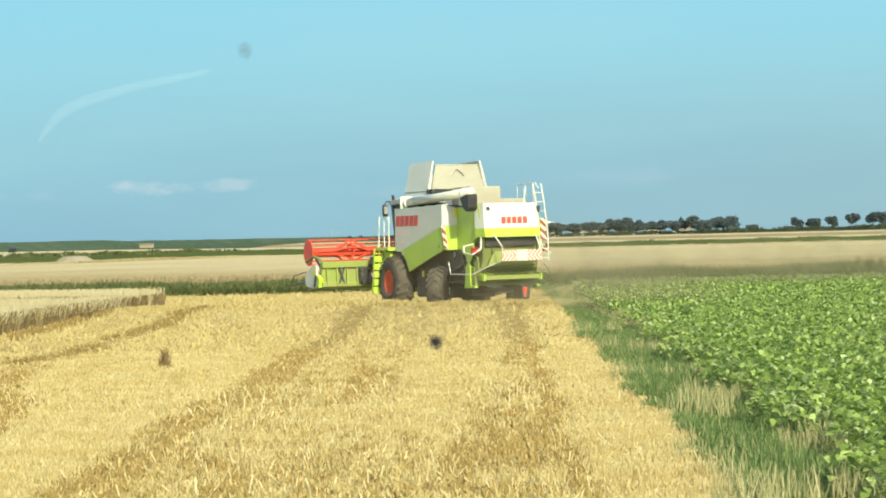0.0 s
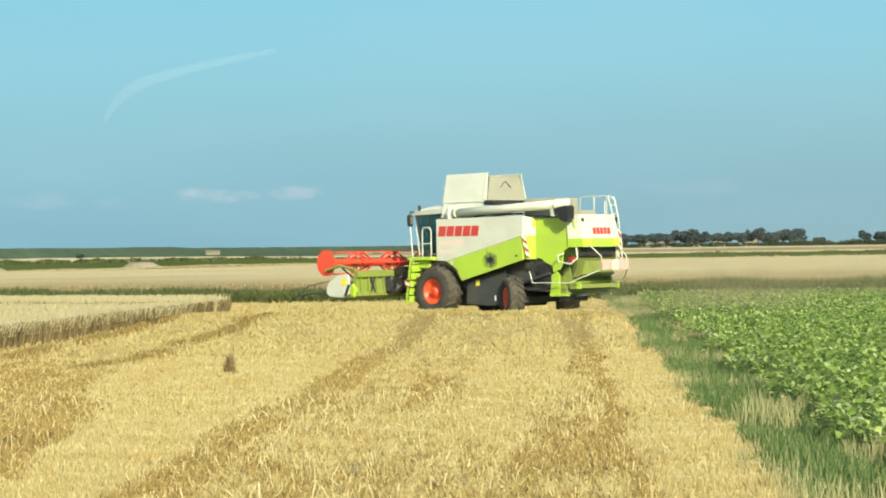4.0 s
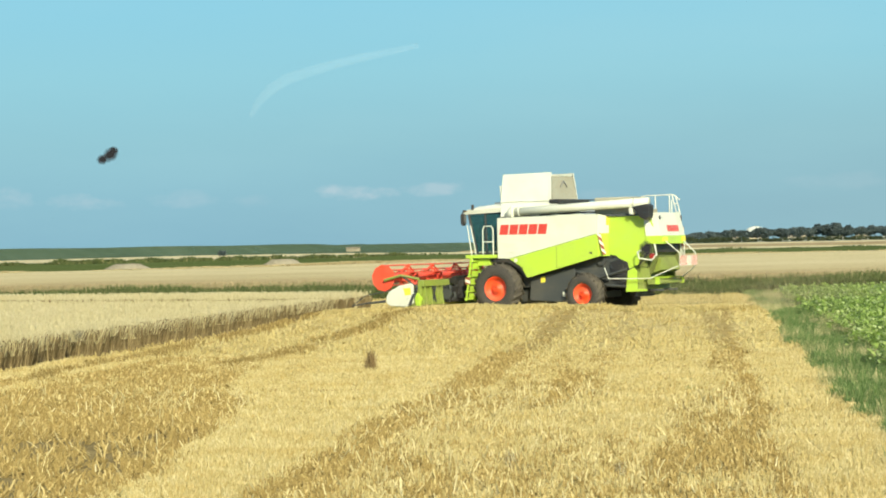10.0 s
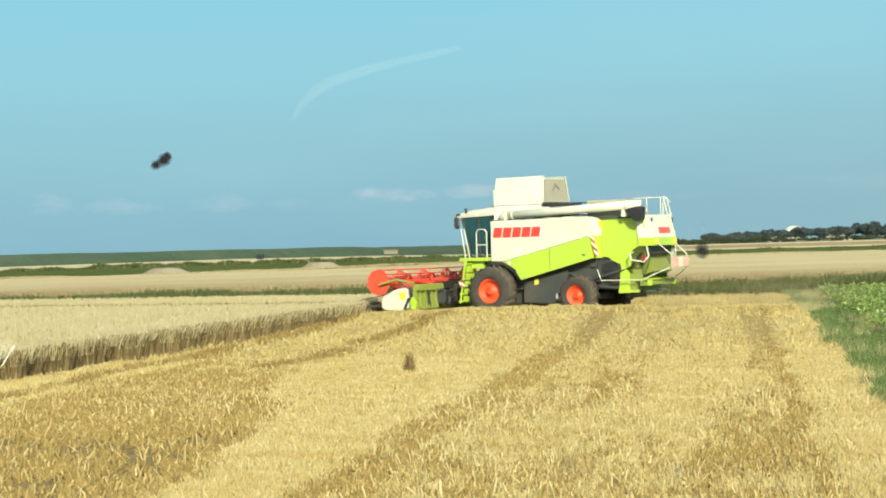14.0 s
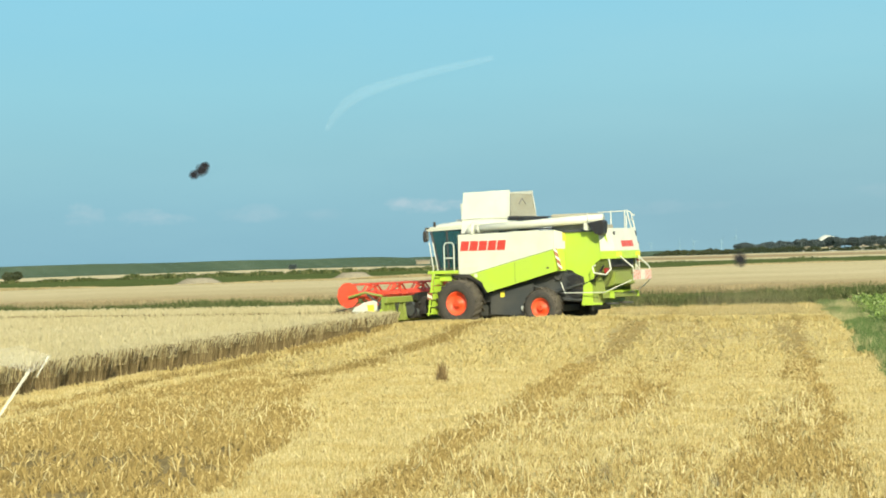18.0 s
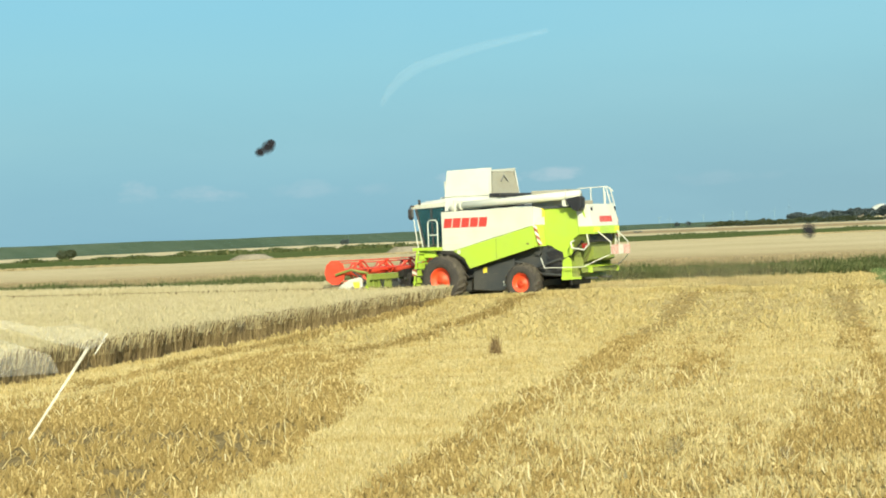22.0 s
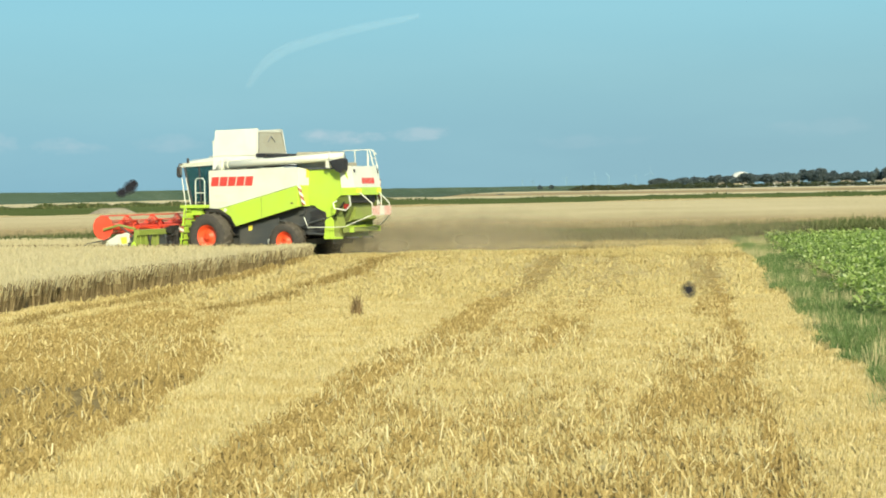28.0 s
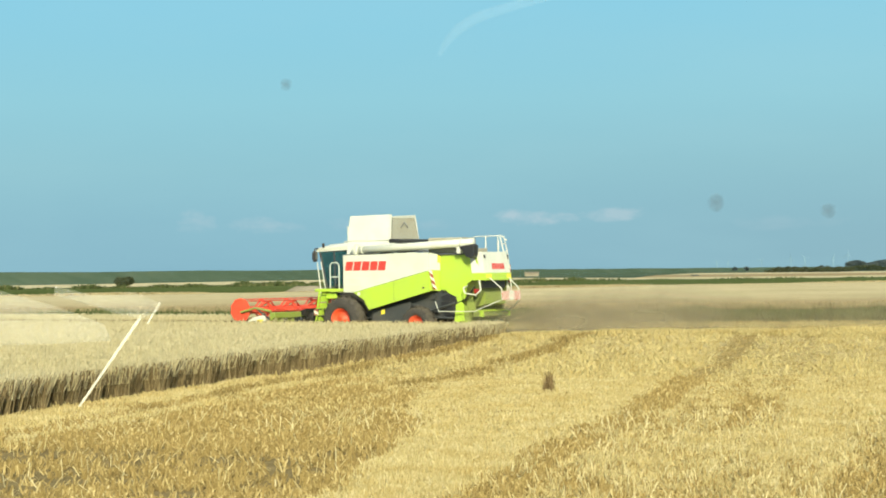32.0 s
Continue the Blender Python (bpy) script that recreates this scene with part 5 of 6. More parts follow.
part("lower_beam", box(bmesh.new(), -3.36, 3.36, 1.95, 2.06, 0.36, 0.52, 0.02), M_DUSTLIME, HEADER)
for i in range(8):
    x = -3.2 + i * 0.36 if i < 4 else 1.2 + (i - 4) * 0.6
    part("back_brace", plate([(1.90, 0.4), (2.04, 0.4), (2.04, 1.05), (1.98, 1.05)], x, x + 0.05), M_DUSTLIME, HEADER)
    if i in (1, 3):
        for d in (0.0, 0.21):
            part("cross_brace", hexa(bmesh.new(), [(x + 0.05 + d, 1.93, 0.46), (x + 0.11 + d, 1.93, 0.46), (x + 0.11 + d, 1.96, 0.46), (x + 0.05 + d, 1.96, 0.46), (x + 0.26 - d, 1.93, 1.04), (x + 0.32 - d, 1.93, 1.04), (x + 0.32 - d, 1.96, 1.04), (x + 0.26 - d, 1.96, 1.04)]), M_DARK, HEADER)
part("knife_bar", box(bmesh.new(), -3.35, 3.35, 3.34, 3.44, 0.24, 0.275), M_METAL, HEADER, "steel knife bar")
for i in range(45):
    x = -3.3 + i * 0.15
    part("knife_guard", hexa(bmesh.new(), [(x - 0.02, 3.43, 0.24), (x + 0.02, 3.43, 0.24), (x + 0.004, 3.56, 0.25), (x - 0.004, 3.56, 0.25), (x - 0.02, 3.43, 0.275), (x + 0.02, 3.43, 0.275), (x + 0.004, 3.56, 0.262), (x - 0.004, 3.56, 0.262)]), M_METAL, HEADER)
part("intake_auger", tube(bmesh.new(), [(-3.3, 2.62, 0.66), (3.3, 2.62, 0.66)], 0.2, 16), M_METAL, HEADER, "steel intake auger")
bm = bmesh.new()
for s in (-1, 1):
    last = None
    for k in range(97):
        a = k / 96
        th = a * math.tau * 4.5 * s
        c = Vector((s * (3.3 - 2.6 * a), 2.62, 0.66))
        ring = [bm.verts.new(c + Vector((0, math.cos(th) * r, math.sin(th) * r))) for r in (0.2, 0.31)]
        if last:
            bm.faces.new((last[0], last[1], ring[1], ring[0]))
        last = ring
bmesh.ops.solidify(bm, geom=list(bm.faces), thickness=0.01)
part("auger_flight", bm, M_METAL, HEADER)
part("header_drive", box(box(bmesh.new(), -2.0, -0.8, 1.70, 1.94, 0.42, 1.0, 0.04), -1.5, -0.8, 1.45, 1.72, 0.55, 1.2, 0.05), M_BLACK, HEADER, "black header drive")
part("feeder_apron", hexa(bmesh.new(), [(-1.75, 1.62, 1.06), (0.2, 1.62, 1.06), (0.2, 2.02, 1.10), (-1.62, 2.02, 1.10), (-1.75, 1.62, 1.36), (0.2, 1.62, 1.40), (0.2, 2.02, 1.30), (-1.62, 2.02, 1.26)]), M_BLACK, HEADER, "black rubber apron over the feeder mouth")
for dx, z, r in ((0.0, 0.92, 0.13), (0.28, 0.62, 0.17), (0.45, 1.0, 0.10)):
    part("drive_pulley", tube(bmesh.new(), [(-2.03 + dx, 1.76, z), (-1.96 + dx, 1.72, z)], r, 14), M_DARK, HEADER, "dark belt pulley")
for pts in ([(-1.9, 1.70, 0.5), (-1.5, 1.55, 0.8), (-1.15, 1.40, 1.3)], [(-1.7, 1.66, 0.95), (-1.3, 1.5, 1.1), (-1.0, 1.2, 1.5)]):
    part("hydraulic_hose", tube(bmesh.new(), pts, 0.022, 6), M_BLACK, HEADER, "black hydraulic hose")
part("drive_wheel", tube(bmesh.new(), [(-2.08, 1.8, 0.72), (-2.0, 1.8, 0.72)], 0.2, 16), M_DARK, HEADER)

# the reel, turning about its own tube
bm = tube(bmesh.new(), [(-3.15, 0, 0), (3.15, 0, 0)], 0.145, 14)
REEL = part("reel", bm, M_RED, harvester, "bright red pick-up reel")
R_REEL = 0.48
for x in (-3.2, 3.2):
    part("reel_disc", tube(bmesh.new(), [(x - 0.015, 0, 0), (x + 0.015, 0, 0)], R_REEL, 10), M_RED, REEL, "round red reel end disc")
for x in (-1.65, 0.0, 1.65):
    bm = bmesh.new()
    for k in range(6):
        a, b = k * math.tau / 6, (k + 1) * math.tau / 6
        hexa(bm, [(x + d, R_REEL * q * math.cos(c), R_REEL * q * math.sin(c)) for d in (-0.015, 0.015) for q, c in ((0.60, a), (0.72, a), (0.72, b), (0.60, b))])
        tip = (x, R_REEL * 0.93 * math.cos(a), R_REEL * 0.93 * math.sin(a))
        for w in (-0.55, 0.55):
            tube(bm, [(x + w, 0.13 * math.cos(a), 0.13 * math.sin(a)), tip], 0.034, 6)
        tube(bm, [(x, 0.1 * math.cos(a), 0.1 * math.sin(a)), tip], 0.03, 6)
    part("reel_spider", bm, M_RED, REEL, "red reel spider")
for k in range(6):
    a = k * math.tau / 6
    c = Vector((0, R_REEL * 0.93 * math.cos(a), R_REEL * 0.93 * math.sin(a)))
    part("reel_bat", tube(bmesh.new(), [c + Vector((-3.18, 0, 0)), c + Vector((3.18, 0, 0))], 0.024, 6), M_RED, REEL)
    bm = bmesh.new()
    for i in range(42):
        x = -3.1 + i * 0.151
        tube(bm, [c + Vector((x, 0, 0)), c + Vector((x, 0.12 * math.cos(a - 0.5), 0.12 * math.sin(a - 0.5)))], 0.004, 3)
    part("tine_row", bm, M_DARK, REEL, "row of thin dark tines")

# the cutting width: header and reel drawn out sideways together
for ob in (HEADER, REEL, *HEADER.children, *REEL.children):
    ob.data.transform(Matrix.Diagonal((1.035, 1, 1, 1)))

# ---- things in the distance ----
def spot(az, dist, z=0.0):
    return Vector((math.sin(radians(az)) * dist, math.cos(radians(az)) * dist, z))


def leaf_cloud(lobes, count, size, seed, flat=1.0):
    """Many small leaf faces over the shells of some lobes (centre, radii)."""
    g = np.random.default_rng(seed)
    out = []
    weights = np.array([r[0] * r[2] for _, r in lobes])
    pick = g.choice(len(lobes), count, p=weights / weights.sum())
    d = g.normal(0, 1, (count, 3))
    d /= np.linalg.norm(d, axis=1)[:, None]
    rad = g.uniform(0.55, 1.08, count)
    c = np.array([lobes[i][0] for i in pick]) + d * np.array([lobes[i][1] for i in pick]) * rad[:, None]
    a = g.normal(0, 1, (count, 3))
    a /= np.linalg.norm(a, axis=1)[:, None]
    b = np.cross(a, g.normal(0, 1, (count, 3)))
    b /= np.linalg.norm(b, axis=1)[:, None]
    s = (size * g.uniform(0.5, 1.2, count))[:, None]
    return np.stack([c - a * s, c - b * s * 0.7, c + a * s, c + b * s * 0.7], 1).reshape(-1, 3)


def quad_mesh(name, v, mat):
    me = bpy.data.meshes.new(name)
    me.from_pydata(v.tolist(), [], np.arange(len(v)).reshape(-1, 4).tolist())
    me.materials.append(mat)
    return me


def tree(az, dist, height, width, seed, label):
    g = random.Random(seed)
    root = tagged(new("tree"), label, "tree", "row of trees behind the fields")
    root.matrix_basis = Matrix.Translation(spot(az, dist, 0.03))
    bm = tube(bmesh.new(), [(0, 0, -0.3), (0.05, 0, height * 0.3), (0.1 * g.uniform(-1, 1), 0, height * 0.62)], 0.28, 7, 0.1)
    for k in range(4):
        a = g.uniform(0, math.tau)
        z = height * g.uniform(0.3, 0.5)
        tube(bm, [(0, 0, z), (math.cos(a) * width * 0.18, math.sin(a) * width * 0.18, z + height * 0.12), (math.cos(a) * width * 0.32, math.sin(a) * width * 0.32, z + height * 0.28)], 0.1, 5, 0.03)
    part("trunk", bm, M_BARK, root)
    lobes = [((g.uniform(-0.32, 0.32) * width, g.uniform(-0.3, 0.3) * width, height * g.uniform(0.45, 0.82)), (width * g.uniform(0.22, 0.34), width * 0.3, height * g.uniform(0.16, 0.24))) for _ in range(8)]
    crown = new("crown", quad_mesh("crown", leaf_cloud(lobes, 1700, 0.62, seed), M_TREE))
    crown.parent = root
    return root


rt = random.Random(8)
az = -0.78
while az < 6.55:
    f = max(0.0, min(1.0, (az + 0.8) / 4.0))
    tree(az, 1300 + rt.uniform(-25, 25), (5.8 + 4.2 * f) * rt.uniform(0.80, 1.1), rt.uniform(8, 11), rt.randint(0, 9999), "broad tree in a far row, haze put into its blue-grey leaf colour")
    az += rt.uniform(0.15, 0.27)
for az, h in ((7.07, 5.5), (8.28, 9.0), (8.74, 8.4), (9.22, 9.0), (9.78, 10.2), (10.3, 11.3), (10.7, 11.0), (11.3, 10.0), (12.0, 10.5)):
    tree(az, 1310, h, rt.uniform(7, 9), rt.randint(0, 9999), "round tree standing apart on the horizon, haze put into its leaf colour")
for az, h in ((-3.93, 3.6), (-3.60, 3.9), (-1.6, 4.2)):
    tree(az, 1560, h, 3.6, rt.randint(0, 9999), "small lone tree on the horizon")


def shrub(name, az, dist, height, width, seed, label, count=420, mat=None):
    root = tagged(new(name), label, "bush")
    root.matrix_basis = Matrix.Translation(spot(az, dist, 0.03))
    g = random.Random(seed)
    part("stems", tube(bmesh.new(), [(0, 0, -0.2), (0.03, 0, height * 0.5)], 0.07, 6, 0.03), M_BARK, root)
    n = max(3, int(width / height * 3))
    lobes = [(((i + 0.5) / n * width - width / 2, g.uniform(-0.2, 0.2), height * g.uniform(0.35, 0.6)), (width / n * 0.9, height * 0.4, height * g.uniform(0.3, 0.42))) for i in range(n)]
    crown = new("foliage", quad_mesh("foliage", leaf_cloud(lobes, count, height * 0.14, seed), mat or M_TREE))
    crown.parent = root
    return root


for az, w, h in ((-2.72, 5, 2.6), (-2.5, 6, 3.0), (-2.25, 6, 2.9), (-2.05, 4, 2.6), (-1.80, 5, 2.5), (-1.60, 5, 2.8), (-1.38, 6, 2.9), (-1.15, 5, 2.6), (-0.95, 5, 2.8), (-3.0, 3, 1.6)):
    shrub("bush", az, 1080, h * 1.12, w * 1.7, int(az * -100), "dark rounded bush on the far field edge", 1300, M_HEDGE)
for k in range(36):
    az = -0.7 + k * 0.21 + rt.uniform(-0.05, 0.05)
    shrub("hedge_bush", az, 1240, rt.uniform(3.0, 4.2) if az < 1.2 else rt.uniform(2.2, 3.3), rt.uniform(7, 10), 300 + k, "low dark hedge bush before the far trees", 420, M_HEDGE)
for k in range(24):
    az = 6.55 + k * 0.25 + rt.uniform(-0.05, 0.05)
    shrub("hedge_bush", az, 1270, rt.uniform(2.4, 4.0), rt.uniform(7, 10), 400 + k, "low dark hedge bush before the far trees", 360, M_HEDGE)
shrub("bush", -20.59, 463, 2.6, 3.4, 77, "dense dark green bush on the pale strip", 2200, M_HEDGE)
shrub("bush", -13.03, 690, 2.4, 2.4, 78, "small dark bush at the foot of the dike", 300)
shrub("bush", -5.0, 690, 0.9, 2.4, 79, "small dark bush on a far field", 200)


def house(az, dist, w, h, seed):
    root = tagged(new("house"), "white walled farmhouse with a dark roof among far trees", "house", "farm houses under the trees")
    root.matrix_basis = Matrix.Translation(spot(az, dist, 0.03)) @ pose(0, 0, 0, 0, 0, seed * 13 % 25 - 12)
    part("wall", box(bmesh.new(), -w / 2, w / 2, 0, 6, -0.2, h), M_WHITE, root)
    part("roof", plate([(-0.4, h), (3, h + 2.6), (6.4, h)], -w / 2 - 0.3, w / 2 + 0.3), M_HEAP, root, "grey brown tiled roof")
    for i in range(3):
        x = -w / 2 + (i + 0.5) * w / 3
        part("window", box(bmesh.new(), x - 0.5, x + 0.5, -0.06, 0.02, 0.9, 2.1), M_BLACK, root)
    return root


for i, (az, w) in enumerate(((0.95, 9), (1.75, 7), (2.5, 12), (2.95, 8), (3.7, 10), (4.4, 8), (5.2, 12))):
    house(az, 1345 + 8 * (i % 3), w, 2.2, i)
dome = tagged(new("storage_dome"), "pale white storage dome beyond the trees", "storage dome")
dome.matrix_basis = Matrix.Translation(spot(1.55, 1820, -1.8))
bm = bmesh.new()
bmesh.ops.create_uvsphere(bm, u_segments=24, v_segments=12, radius=1.0)
for v in bm.verts:
    v.co = Vector((v.co.x * 10.5, v.co.y * 10.5, max(v.co.z, -0.2) * 9.0 + 5.6))
part("shell", bm, M_WHITE, dome, "", None, True)
part("ring_wall", lathe(bmesh.new(), [(-0.2, 10.4), (6.0, 10.4)], 24), M_PALE, dome, "", Matrix.Rotation(radians(-90), 4, "Y"))
# White towers coloured close to the sky, in place of distance haze.
M_HAZEWHITE = paint("hazed_tower_white", (0.21, 0.35, 0.42), 0.6, amount=0.02)


def turbine(az, height, turn):
    """A slender tower with a nacelle and three blades."""
    root = tagged(new("wind_turbine"), "slender wind turbine far off on the horizon, haze put into its blue-grey", "wind turbine", "wind turbines on the horizon")
    root.matrix_basis = Matrix.Translation(spot(az, 3900, -0.5))
    part("tower", tube(bmesh.new(), [(0, 0, 0), (0, 0, height)], 0.55, 8, 0.35), M_HAZEWHITE, root)
    part("nacelle", box(bmesh.new(), -0.5, 0.5, -1.2, 1.2, height - 0.4, height + 0.5, 0.1), M_HAZEWHITE, root)
    for k in range(3):
        a = radians(turn + 120 * k)
        part("blade", tube(bmesh.new(), [(0, -1.3, height), (math.cos(a) * height * 0.5, -1.3, height + math.sin(a) * height * 0.5)], 0.32, 5, 0.1), M_HAZEWHITE, root)
    return root


for az, high, turn in ((-4.4, 15, 20), (-4.11, 13, 75), (-3.2, 17, 50), (-2.41, 19, 95), (-2.03, 20, 10), (-1.29, 20, 60), (-0.89, 26, 88)):
    turbine(az, high, turn)
shed = tagged(new("field_shed"), "low grey shed on the foot of the dike", "shed")
shed.matrix_basis = Matrix.Translation(spot(-9.45, 905, 0.6)) @ pose(0, 0, 0, 0, 0, 12)
part("wall", box(bmesh.new(), -3, 3, 0, 4, -1.2, 0.9), M_HEAP, shed)
part("roof", plate([(-0.3, 0.9), (2, 1.4), (4.3, 0.9)], -3.2, 3.2), M_HEAP, shed)


def heap(az, dist, w, h, seed):
    bm = bmesh.new()
    bmesh.ops.create_grid(bm, x_segments=28, y_segments=14, size=1.0)
    for v in bm.verts:
        x, y = v.co.x, v.co.y
        r = max(abs(x) ** 1.6, 0) + y * y
        top = min(1.0, max(0.0, 1.35 - 1.35 * (abs(x) ** 1.7 + abs(y) ** 2.0))) 
        z = h * min(top, 1.0) + 0.10 * noise.noise(Vector((x * 5 + seed, y * 5, seed))) * (top > 0.05)
        v.co = Vector((x * w / 2, y * w / 4, z - 0.06))
    ob = part("soil_heap", bm, M_HEAP, None, "grey mound of dug soil at the field's end", Matrix.Translation(spot(az, dist, 0.3)), True)
    return tagged(ob, category="heap", group="soil heaps")


heap(-15.6, 246, 6.2, 0.75, 1.0)
heap(-11.38, 246, 5.6, 0.92, 5.0)


def plant(name, x, y, height, spread_r, count, mat, label, width=0.03, lean=0.45):
    g = np.random.default_rng(int(abs(x * 100)))
    q = np.stack([x + g.normal(0, spread_r, count), y + g.normal(0, spread_r, count)], 1)
    ob = blades(name, q, 0.0, height * np.random.default_rng(3).uniform(0.5, 1.1, count) * np.exp(-0.22 * ((q - np.array([[x, y]])) ** 2).sum(1) / spread_r ** 2), width, lean, mat, label, "weed", 0.5)
    ob["kind"] = ""
    del ob["kind"]
    return ob


plant("dead_weed", -6.7, 42.2, 0.46, 0.06, 300, M_WEED, "lone dead brown weed standing in the stubble", 0.018, 0.3)
plant("green_weed", -0.2, 35.3, 0.15, 0.07, 60, M_GRASS, "small green weed among the stubble", 0.012)
plant("green_weed", -1.3, 21.5, 0.09, 0.05, 40, M_GRASS, "small green weed among the stubble", 0.01)


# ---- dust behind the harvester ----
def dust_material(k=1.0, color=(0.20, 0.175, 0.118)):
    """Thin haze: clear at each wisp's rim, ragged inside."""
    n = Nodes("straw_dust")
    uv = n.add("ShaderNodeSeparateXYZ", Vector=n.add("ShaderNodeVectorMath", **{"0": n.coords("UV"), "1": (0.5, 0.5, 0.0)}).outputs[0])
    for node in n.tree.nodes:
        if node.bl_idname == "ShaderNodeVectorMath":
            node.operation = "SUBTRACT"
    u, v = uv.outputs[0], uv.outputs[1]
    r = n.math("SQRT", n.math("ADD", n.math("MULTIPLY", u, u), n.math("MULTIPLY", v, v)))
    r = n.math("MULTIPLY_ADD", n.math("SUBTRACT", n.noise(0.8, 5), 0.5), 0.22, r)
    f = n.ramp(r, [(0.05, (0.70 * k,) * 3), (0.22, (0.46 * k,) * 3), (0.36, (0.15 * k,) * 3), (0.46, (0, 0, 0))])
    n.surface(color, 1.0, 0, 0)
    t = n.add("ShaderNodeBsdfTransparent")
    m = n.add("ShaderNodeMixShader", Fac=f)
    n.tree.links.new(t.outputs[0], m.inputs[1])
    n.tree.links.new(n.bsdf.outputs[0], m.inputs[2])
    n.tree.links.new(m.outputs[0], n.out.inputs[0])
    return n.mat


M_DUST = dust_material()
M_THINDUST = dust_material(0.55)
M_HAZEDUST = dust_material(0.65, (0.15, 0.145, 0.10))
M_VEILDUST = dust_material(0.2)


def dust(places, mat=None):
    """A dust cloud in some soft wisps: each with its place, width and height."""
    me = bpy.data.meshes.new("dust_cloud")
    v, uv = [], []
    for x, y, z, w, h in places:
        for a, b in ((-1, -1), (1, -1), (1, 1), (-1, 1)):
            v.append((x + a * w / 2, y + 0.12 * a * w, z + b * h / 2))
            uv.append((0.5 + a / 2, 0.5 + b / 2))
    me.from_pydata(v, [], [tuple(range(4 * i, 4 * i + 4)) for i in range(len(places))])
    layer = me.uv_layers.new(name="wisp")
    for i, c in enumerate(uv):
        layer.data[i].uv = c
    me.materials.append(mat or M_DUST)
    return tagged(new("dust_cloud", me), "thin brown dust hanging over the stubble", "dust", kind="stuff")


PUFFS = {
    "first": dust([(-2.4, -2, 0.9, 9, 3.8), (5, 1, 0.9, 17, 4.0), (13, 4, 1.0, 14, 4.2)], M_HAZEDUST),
    # thin wisp added before the harvester to lift its dark tones
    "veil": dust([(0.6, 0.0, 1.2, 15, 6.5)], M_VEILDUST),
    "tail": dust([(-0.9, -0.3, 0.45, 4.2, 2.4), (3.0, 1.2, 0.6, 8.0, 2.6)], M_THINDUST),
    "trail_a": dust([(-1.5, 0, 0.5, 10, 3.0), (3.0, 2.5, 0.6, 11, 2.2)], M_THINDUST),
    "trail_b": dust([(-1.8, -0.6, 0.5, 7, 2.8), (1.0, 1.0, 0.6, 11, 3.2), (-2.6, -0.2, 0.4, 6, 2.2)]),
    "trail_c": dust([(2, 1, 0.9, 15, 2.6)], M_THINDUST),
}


# ---- the tractor's windscreen, with its specks ----
def screen_glass():
    n = Nodes("windscreen_glass")
    t = n.add("ShaderNodeBsdfTransparent", Color=(0.985, 0.995, 0.985, 1))
    g = n.add("ShaderNodeBsdfGlossy", Roughness=0.02)
    m = n.add("ShaderNodeMixShader", Fac=n.math("MULTIPLY", n.add("ShaderNodeFresnel", IOR=1.2).outputs[0], 0.6))
    n.tree.links.new(t.outputs[0], m.inputs[1])
    n.tree.links.new(g.outputs[0], m.inputs[2])
    n.tree.links.new(m.outputs[0], n.out.inputs[0])
    return n.mat


def soft_spot(name, color, alpha, inner, outer, grain):
    """A soft-edged stain: opaque in its middle, clear at its rim."""
    n = Nodes(name)
    d = n.add("ShaderNodeVectorMath", Vector=n.coords())
    d.operation = "LENGTH"
    r = n.math("MULTIPLY_ADD", n.math("SUBTRACT", n.noise(grain, 3), 0.5), outer * 0.5, d.outputs["Value"])
    f = n.ramp(n.math("DIVIDE", r, outer), [(inner, (alpha,) * 3), (1.0, (0, 0, 0))])
    n.surface(color, 0.8)
    t = n.add("ShaderNodeBsdfTransparent")
    m = n.add("ShaderNodeMixShader", Fac=f)
    n.tree.links.new(t.outputs[0], m.inputs[1])
    n.tree.links.new(n.bsdf.outputs[0], m.inputs[2])
    n.tree.links.new(m.outputs[0], n.out.inputs[0])
    return n.mat


# A translucent pale sheet, for imitated reflections.
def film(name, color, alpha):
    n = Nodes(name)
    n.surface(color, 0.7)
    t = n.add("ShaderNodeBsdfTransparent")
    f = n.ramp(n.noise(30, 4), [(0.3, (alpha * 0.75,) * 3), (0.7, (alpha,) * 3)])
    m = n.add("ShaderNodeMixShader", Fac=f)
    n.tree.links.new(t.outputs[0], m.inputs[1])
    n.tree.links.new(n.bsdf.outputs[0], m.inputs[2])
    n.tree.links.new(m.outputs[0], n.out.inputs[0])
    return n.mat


pane = part("window_1", box(bmesh.new(), -0.8, 0.8, -0.002, 0.002, -0.65, 0.55), screen_glass(), None, "clear tractor windscreen with dark insect specks", Matrix.Translation((0, 0.5, 2.6)))
tagged(pane, category="windscreen", kind="structure")
pane.visible_shadow = False


def speck(x, z, wide, high, lean, mat, depth=0.0):
    bm = bmesh.new()
    ring = [bm.verts.new((math.cos(k * math.tau / 24), 0, math.sin(k * math.tau / 24))) for k in range(24)]
    bm.faces.new(ring)
    bmesh.ops.solidify(bm, geom=list(bm.faces), thickness=0.02)
    ob = part("speck", bm, mat, pane, "dark dried insect speck")
    ob.matrix_basis = Matrix.Translation((x, -0.004 - depth, z - 2.6)) @ Matrix.Rotation(radians(lean), 4, "Y") @ Matrix.Diagonal((wide, 0.01, high, 1))
    ob.visible_shadow = False
    return ob


M_SPECK = soft_spot("insect_speck", (0.006, 0.007, 0.014), 1.0, 0.42, 1.0, 1.5)
M_SOFTSPECK = soft_spot("blurred_speck", (0.006, 0.007, 0.014), 1.0, 0.30, 1.0, 1.6)
M_STAIN = soft_spot("faint_stain", (0.05, 0.055, 0.05), 0.36, 0.1, 1.0, 1.2)
speck(-0.1332, 2.6228, 0.00235, 0.00180, -38, M_SPECK)
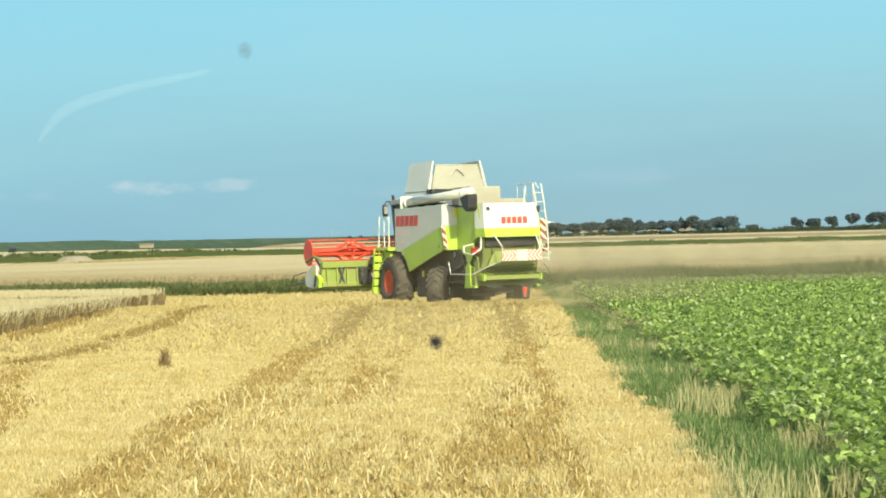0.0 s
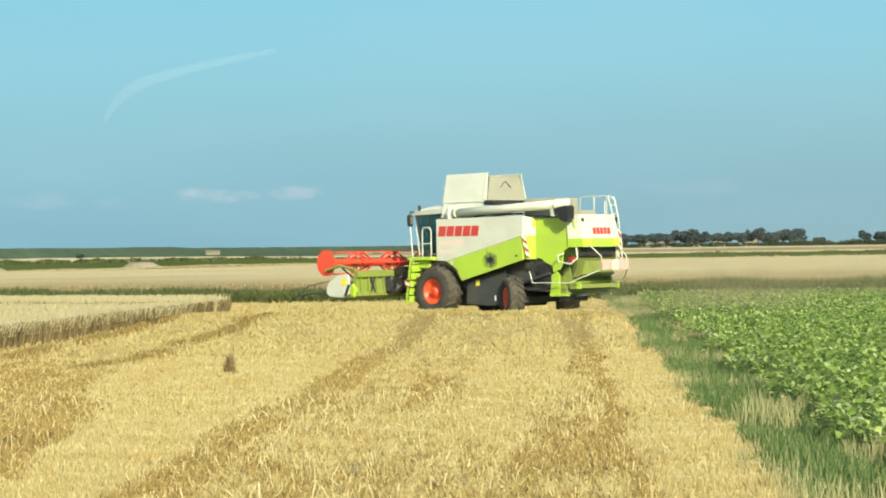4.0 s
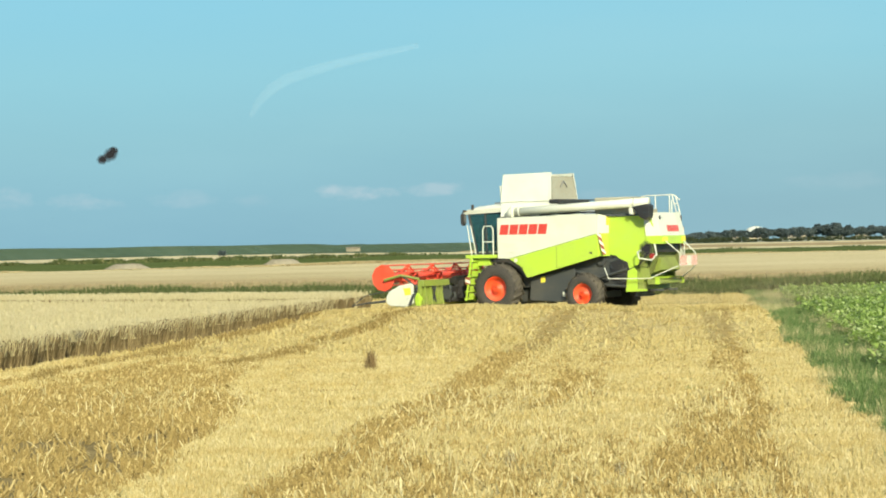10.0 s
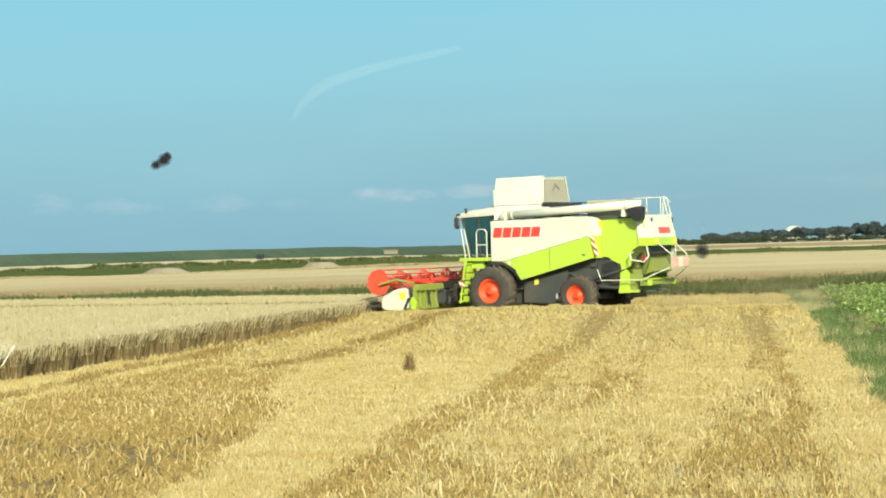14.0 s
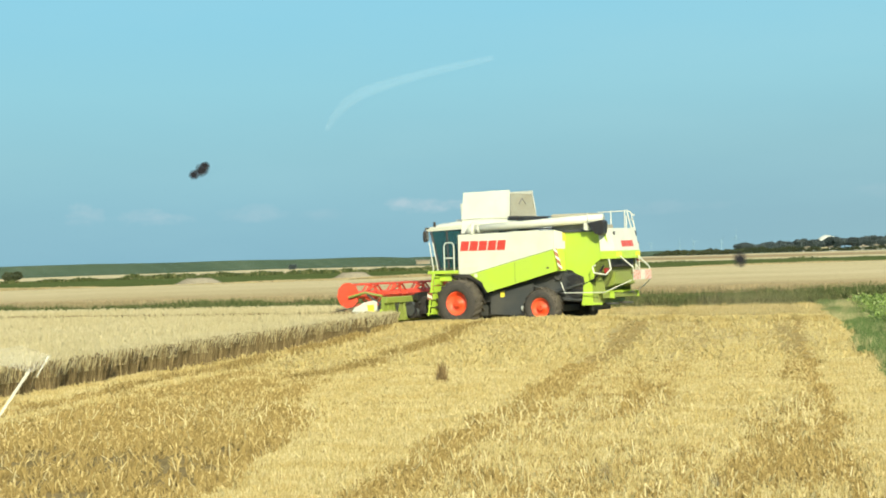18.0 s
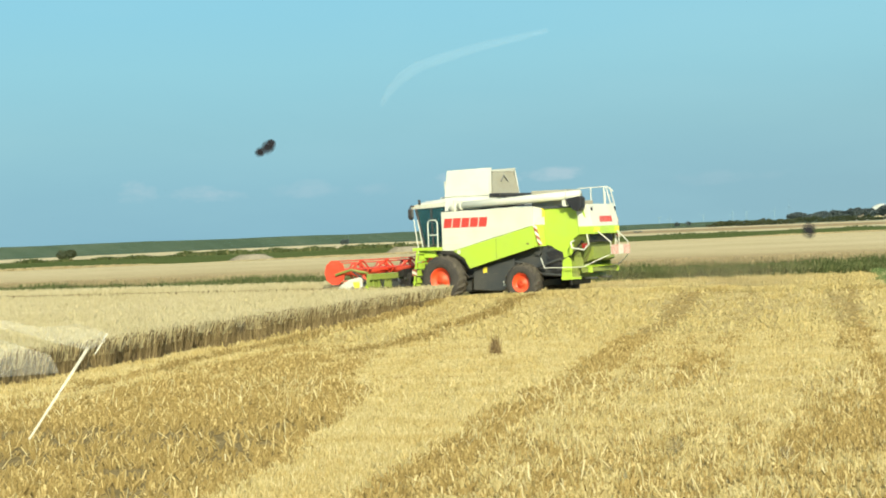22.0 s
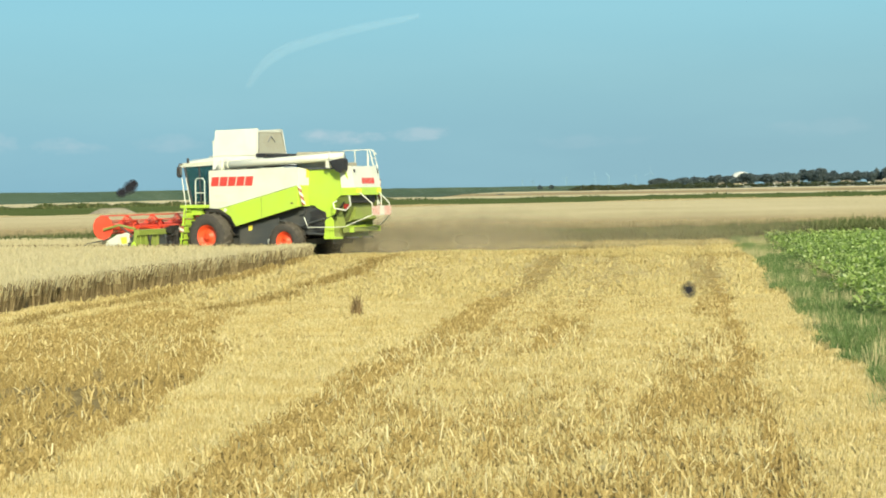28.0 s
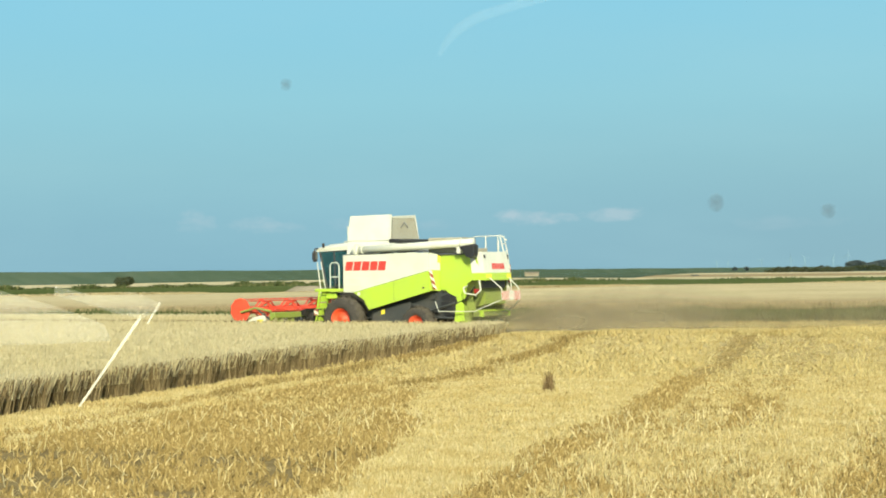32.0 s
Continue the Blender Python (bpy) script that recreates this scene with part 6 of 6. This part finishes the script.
speck(-0.1350, 2.6216, 0.00150, 0.00135, -20, M_SPECK, 0.001)
speck(-0.1318, 2.6237, 0.00130, 0.00110, 10, M_SPECK, 0.002)
speck(-0.0033, 2.5972, 0.00195, 0.00210, 0, M_SOFTSPECK)
speck(-0.0105, 2.5454, 0.00203, 0.00203, 0, M_STAIN)
speck(-0.0366, 2.5477, 0.00217, 0.00244, 0, M_STAIN)
speck(-0.1420, 2.5789, 0.00176, 0.00176, 0, M_STAIN)
speck(-0.0472, 2.6678, 0.00217, 0.00244, 0, M_STAIN)
# Reflections in the glass, imitated by translucent strips set beyond the pane.
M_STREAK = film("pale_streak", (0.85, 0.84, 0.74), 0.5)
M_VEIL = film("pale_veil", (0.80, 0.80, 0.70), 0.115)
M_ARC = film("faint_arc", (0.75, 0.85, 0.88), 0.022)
part("pale_streak", plate([(-0.9207, -0.2205), (-0.9180, -0.2214), (-0.8403, -0.1166), (-0.8434, -0.1144)], 1.800, 1.800, 0, "y"), M_STREAK, pane, "thin strip imitating a pale reflection in the glass").visible_shadow = False
part("pale_streak", plate([(-0.8356, -0.1248), (-0.8334, -0.1241), (-0.8178, -0.1010), (-0.8205, -0.1003)], 1.800, 1.800, 0, "y"), M_STREAK, pane, "thin strip imitating a pale reflection in the glass").visible_shadow = False
part("pale_veil", plate([(-0.9489, -0.0795), (-0.9075, -0.0894), (-0.8730, -0.0905), (-0.8521, -0.0872), (-0.8163, -0.1001), (-0.8216, -0.1104), (-0.8411, -0.1190), (-0.8807, -0.1100), (-0.9218, -0.0969), (-0.9494, -0.0907)], 1.800, 1.800, 0, "y"), M_VEIL, pane, "translucent patch imitating a pale reflection in the glass").visible_shadow = False
part("pale_veil", plate([(-1.0612, -0.0726), (-0.9499, -0.1026), (-0.8883, -0.1242), (-0.8788, -0.1442), (-0.9519, -0.1475), (-1.0647, -0.1498)], 1.800, 1.800, 0, "y"), M_VEIL, pane, "translucent patch imitating a pale reflection in the glass").visible_shadow = False
part("faint_arc", plate([(-0.3380, 0.1028), (-0.3316, 0.1158), (-0.3221, 0.1264), (-0.3083, 0.1345), (-0.2833, 0.1410), (-0.2563, 0.1470), (-0.2295, 0.1512), (-0.2038, 0.1550), (-0.2030, 0.1514), (-0.2288, 0.1459), (-0.2565, 0.1404), (-0.2814, 0.1339), (-0.3041, 0.1272), (-0.3179, 0.1195), (-0.3273, 0.1112), (-0.3354, 0.1014)], 1.100, 1.101, 0, "y"), M_ARC, pane, "curved strip imitating a faint reflection in the glass").visible_shadow = False


# ---- motion ----
# The harvester's drive: seconds, place of the front axle, heading, height.
DRIVE = [
    (0, -1.95, 72.15, 25.5, 0.11),
    (1, -2.28, 72.66, 34.2, 0.13),
    (2, -2.57, 73.04, 40.4, 0.12),
    (3, -2.88, 73.35, 45.0, 0.10),
    (4, -3.21, 73.63, 49.7, 0.09),
    (5, -3.62, 73.94, 54.9, 0.08),
    (6, -4.19, 74.29, 61.0, 0.06),
    (7, -4.78, 74.59, 64.5, 0.06),
    (8, -5.38, 74.85, 65.9, 0.04),
    (9, -5.96, 75.11, 66.1, 0.04),
    (10, -6.46, 75.33, 66.1, 0.04),
    (11, -6.92, 75.53, 66.5, 0.04),
    (12, -7.33, 75.71, 66.7, 0.04),
    (13, -7.73, 75.88, 67.3, 0.03),
    (14, -8.17, 76.06, 67.8, 0.03),
    (15, -8.73, 76.28, 68.0, 0.02),
    (16, -9.35, 76.52, 68.4, 0.01),
    (17, -10.02, 76.78, 68.5, -0.01),
    (18, -10.69, 77.05, 67.7, -0.02),
    (19, -11.35, 77.32, 67.7, -0.02),
    (20, -12.03, 77.60, 67.8, -0.03),
    (21, -12.74, 77.89, 67.7, -0.04),
    (22, -13.45, 78.19, 67.5, -0.06),
    (23, -14.13, 78.47, 67.4, -0.07),
    (24, -14.81, 78.76, 67.5, -0.08),
    (25, -15.49, 79.04, 67.8, -0.05),
    (26, -16.21, 79.33, 68.8, 0.01),
    (27, -16.90, 79.59, 69.3, 0.03),
    (28, -17.53, 79.83, 69.1, 0.02),
    (29, -18.23, 80.10, 69.7, -0.00),
    (30, -18.87, 80.33, 70.0, -0.13),
    (31, -19.45, 80.54, 70.0, -0.25),
    (32, -20.20, 80.82, 70.4, -0.23),
]


def motions():
    rows, roll_f, roll_r, reel_rows = [], 0.0, 0.0, []
    front, rear, head = ([], []), ([], []), []
    t_x = [r[0] for r in DRIVE]

    def at(t):
        return [float(np.interp(t, t_x, [r[i] for r in DRIVE])) for i in (1, 2, 3, 4)]

    rows = [(t, pose(x, y, z, 0, 0, w)) for t, x, y, w, z in DRIVE]
    walk(harvester, rows)
    spin = 0.0
    last = at(0.0)
    for k in range(65):
        t = k * 0.5
        x, y, w, z = at(t)
        a, b = at(max(t - 0.5, 0)), at(min(t + 0.5, 32))
        step = math.hypot(x - last[0], y - last[1])
        v = max(math.hypot(b[0] - a[0], b[1] - a[1]), 0.15)
        steer = -math.degrees(math.atan(3.42 * radians(b[2] - a[2]) / v))
        steer = max(-42.0, min(20.0, steer))
        roll_f -= step / 0.93
        roll_r -= step / 0.73 / max(math.cos(radians(steer)), 0.5)
        last = (x, y)
        lift = 0.44 * max(0.0, min(1.0, (10.5 - t) / 4.5))
        if t > 4:
            spin -= radians(62)
        else:
            spin -= radians(20)
        for i, s in enumerate((-1, 1)):
            front[i].append((t, pose(s * 1.48, 0, 0.93) @ Matrix.Rotation(roll_f, 4, "X")))
            rear[i].append((t, pose(s * 1.44, -3.42, 0.73, 0, 0, steer) @ Matrix.Rotation(roll_r, 4, "X")))
        head.append((t, pose(0, 0, lift)))
        rise = 0.22 * max(0.0, min(1.0, (6.5 - t) / 3.0))
        reel_rows.append((t, pose(0, 3.72, 1.33 + lift + rise) @ Matrix.Rotation(spin, 4, "X")))
    for i in range(2):
        walk(FRONT[i], front[i])
        walk(REAR[i], rear[i])
    walk(HEADER, head)
    walk(REEL, reel_rows)
    # dust: a first cloud that drifts off, a veil that lifts the dark tones, a puff at the tail, and a trail that rises
    # later
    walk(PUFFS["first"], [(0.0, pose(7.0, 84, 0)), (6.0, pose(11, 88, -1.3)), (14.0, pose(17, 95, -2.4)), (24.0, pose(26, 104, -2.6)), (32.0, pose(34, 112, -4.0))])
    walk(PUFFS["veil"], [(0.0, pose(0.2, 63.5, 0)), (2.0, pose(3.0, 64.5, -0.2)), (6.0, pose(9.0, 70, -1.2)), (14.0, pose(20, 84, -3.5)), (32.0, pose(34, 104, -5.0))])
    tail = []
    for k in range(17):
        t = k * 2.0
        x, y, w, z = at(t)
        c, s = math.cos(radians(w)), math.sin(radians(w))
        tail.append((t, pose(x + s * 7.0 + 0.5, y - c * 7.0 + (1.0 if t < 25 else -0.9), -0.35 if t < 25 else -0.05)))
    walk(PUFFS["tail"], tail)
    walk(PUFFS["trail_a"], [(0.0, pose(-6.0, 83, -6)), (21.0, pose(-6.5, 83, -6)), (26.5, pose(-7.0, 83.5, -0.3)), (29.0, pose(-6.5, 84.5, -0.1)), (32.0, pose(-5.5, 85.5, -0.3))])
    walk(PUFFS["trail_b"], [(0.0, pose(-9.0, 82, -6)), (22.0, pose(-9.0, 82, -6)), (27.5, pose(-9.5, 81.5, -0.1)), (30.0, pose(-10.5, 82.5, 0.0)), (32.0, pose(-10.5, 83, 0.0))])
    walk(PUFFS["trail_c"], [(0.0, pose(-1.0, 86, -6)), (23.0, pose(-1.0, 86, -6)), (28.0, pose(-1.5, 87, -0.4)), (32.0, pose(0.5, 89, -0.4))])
    # the wheat of the swath goes down as the knife reaches it
    for x, ob in CUTS:
        when = next((k * 0.1 for k in range(321) if at(k * 0.1)[0] - 3.5 * math.sin(radians(at(k * 0.1)[2])) < x - 0.3), 40)
        if when < 31.0:
            walk(ob, [(0.0, pose(0, 0, 0)), (when, pose(0, 0, 0)), (when + 0.8, pose(0, 0, -1.05)), (32.0, pose(0, 0, -1.05))])


motions()
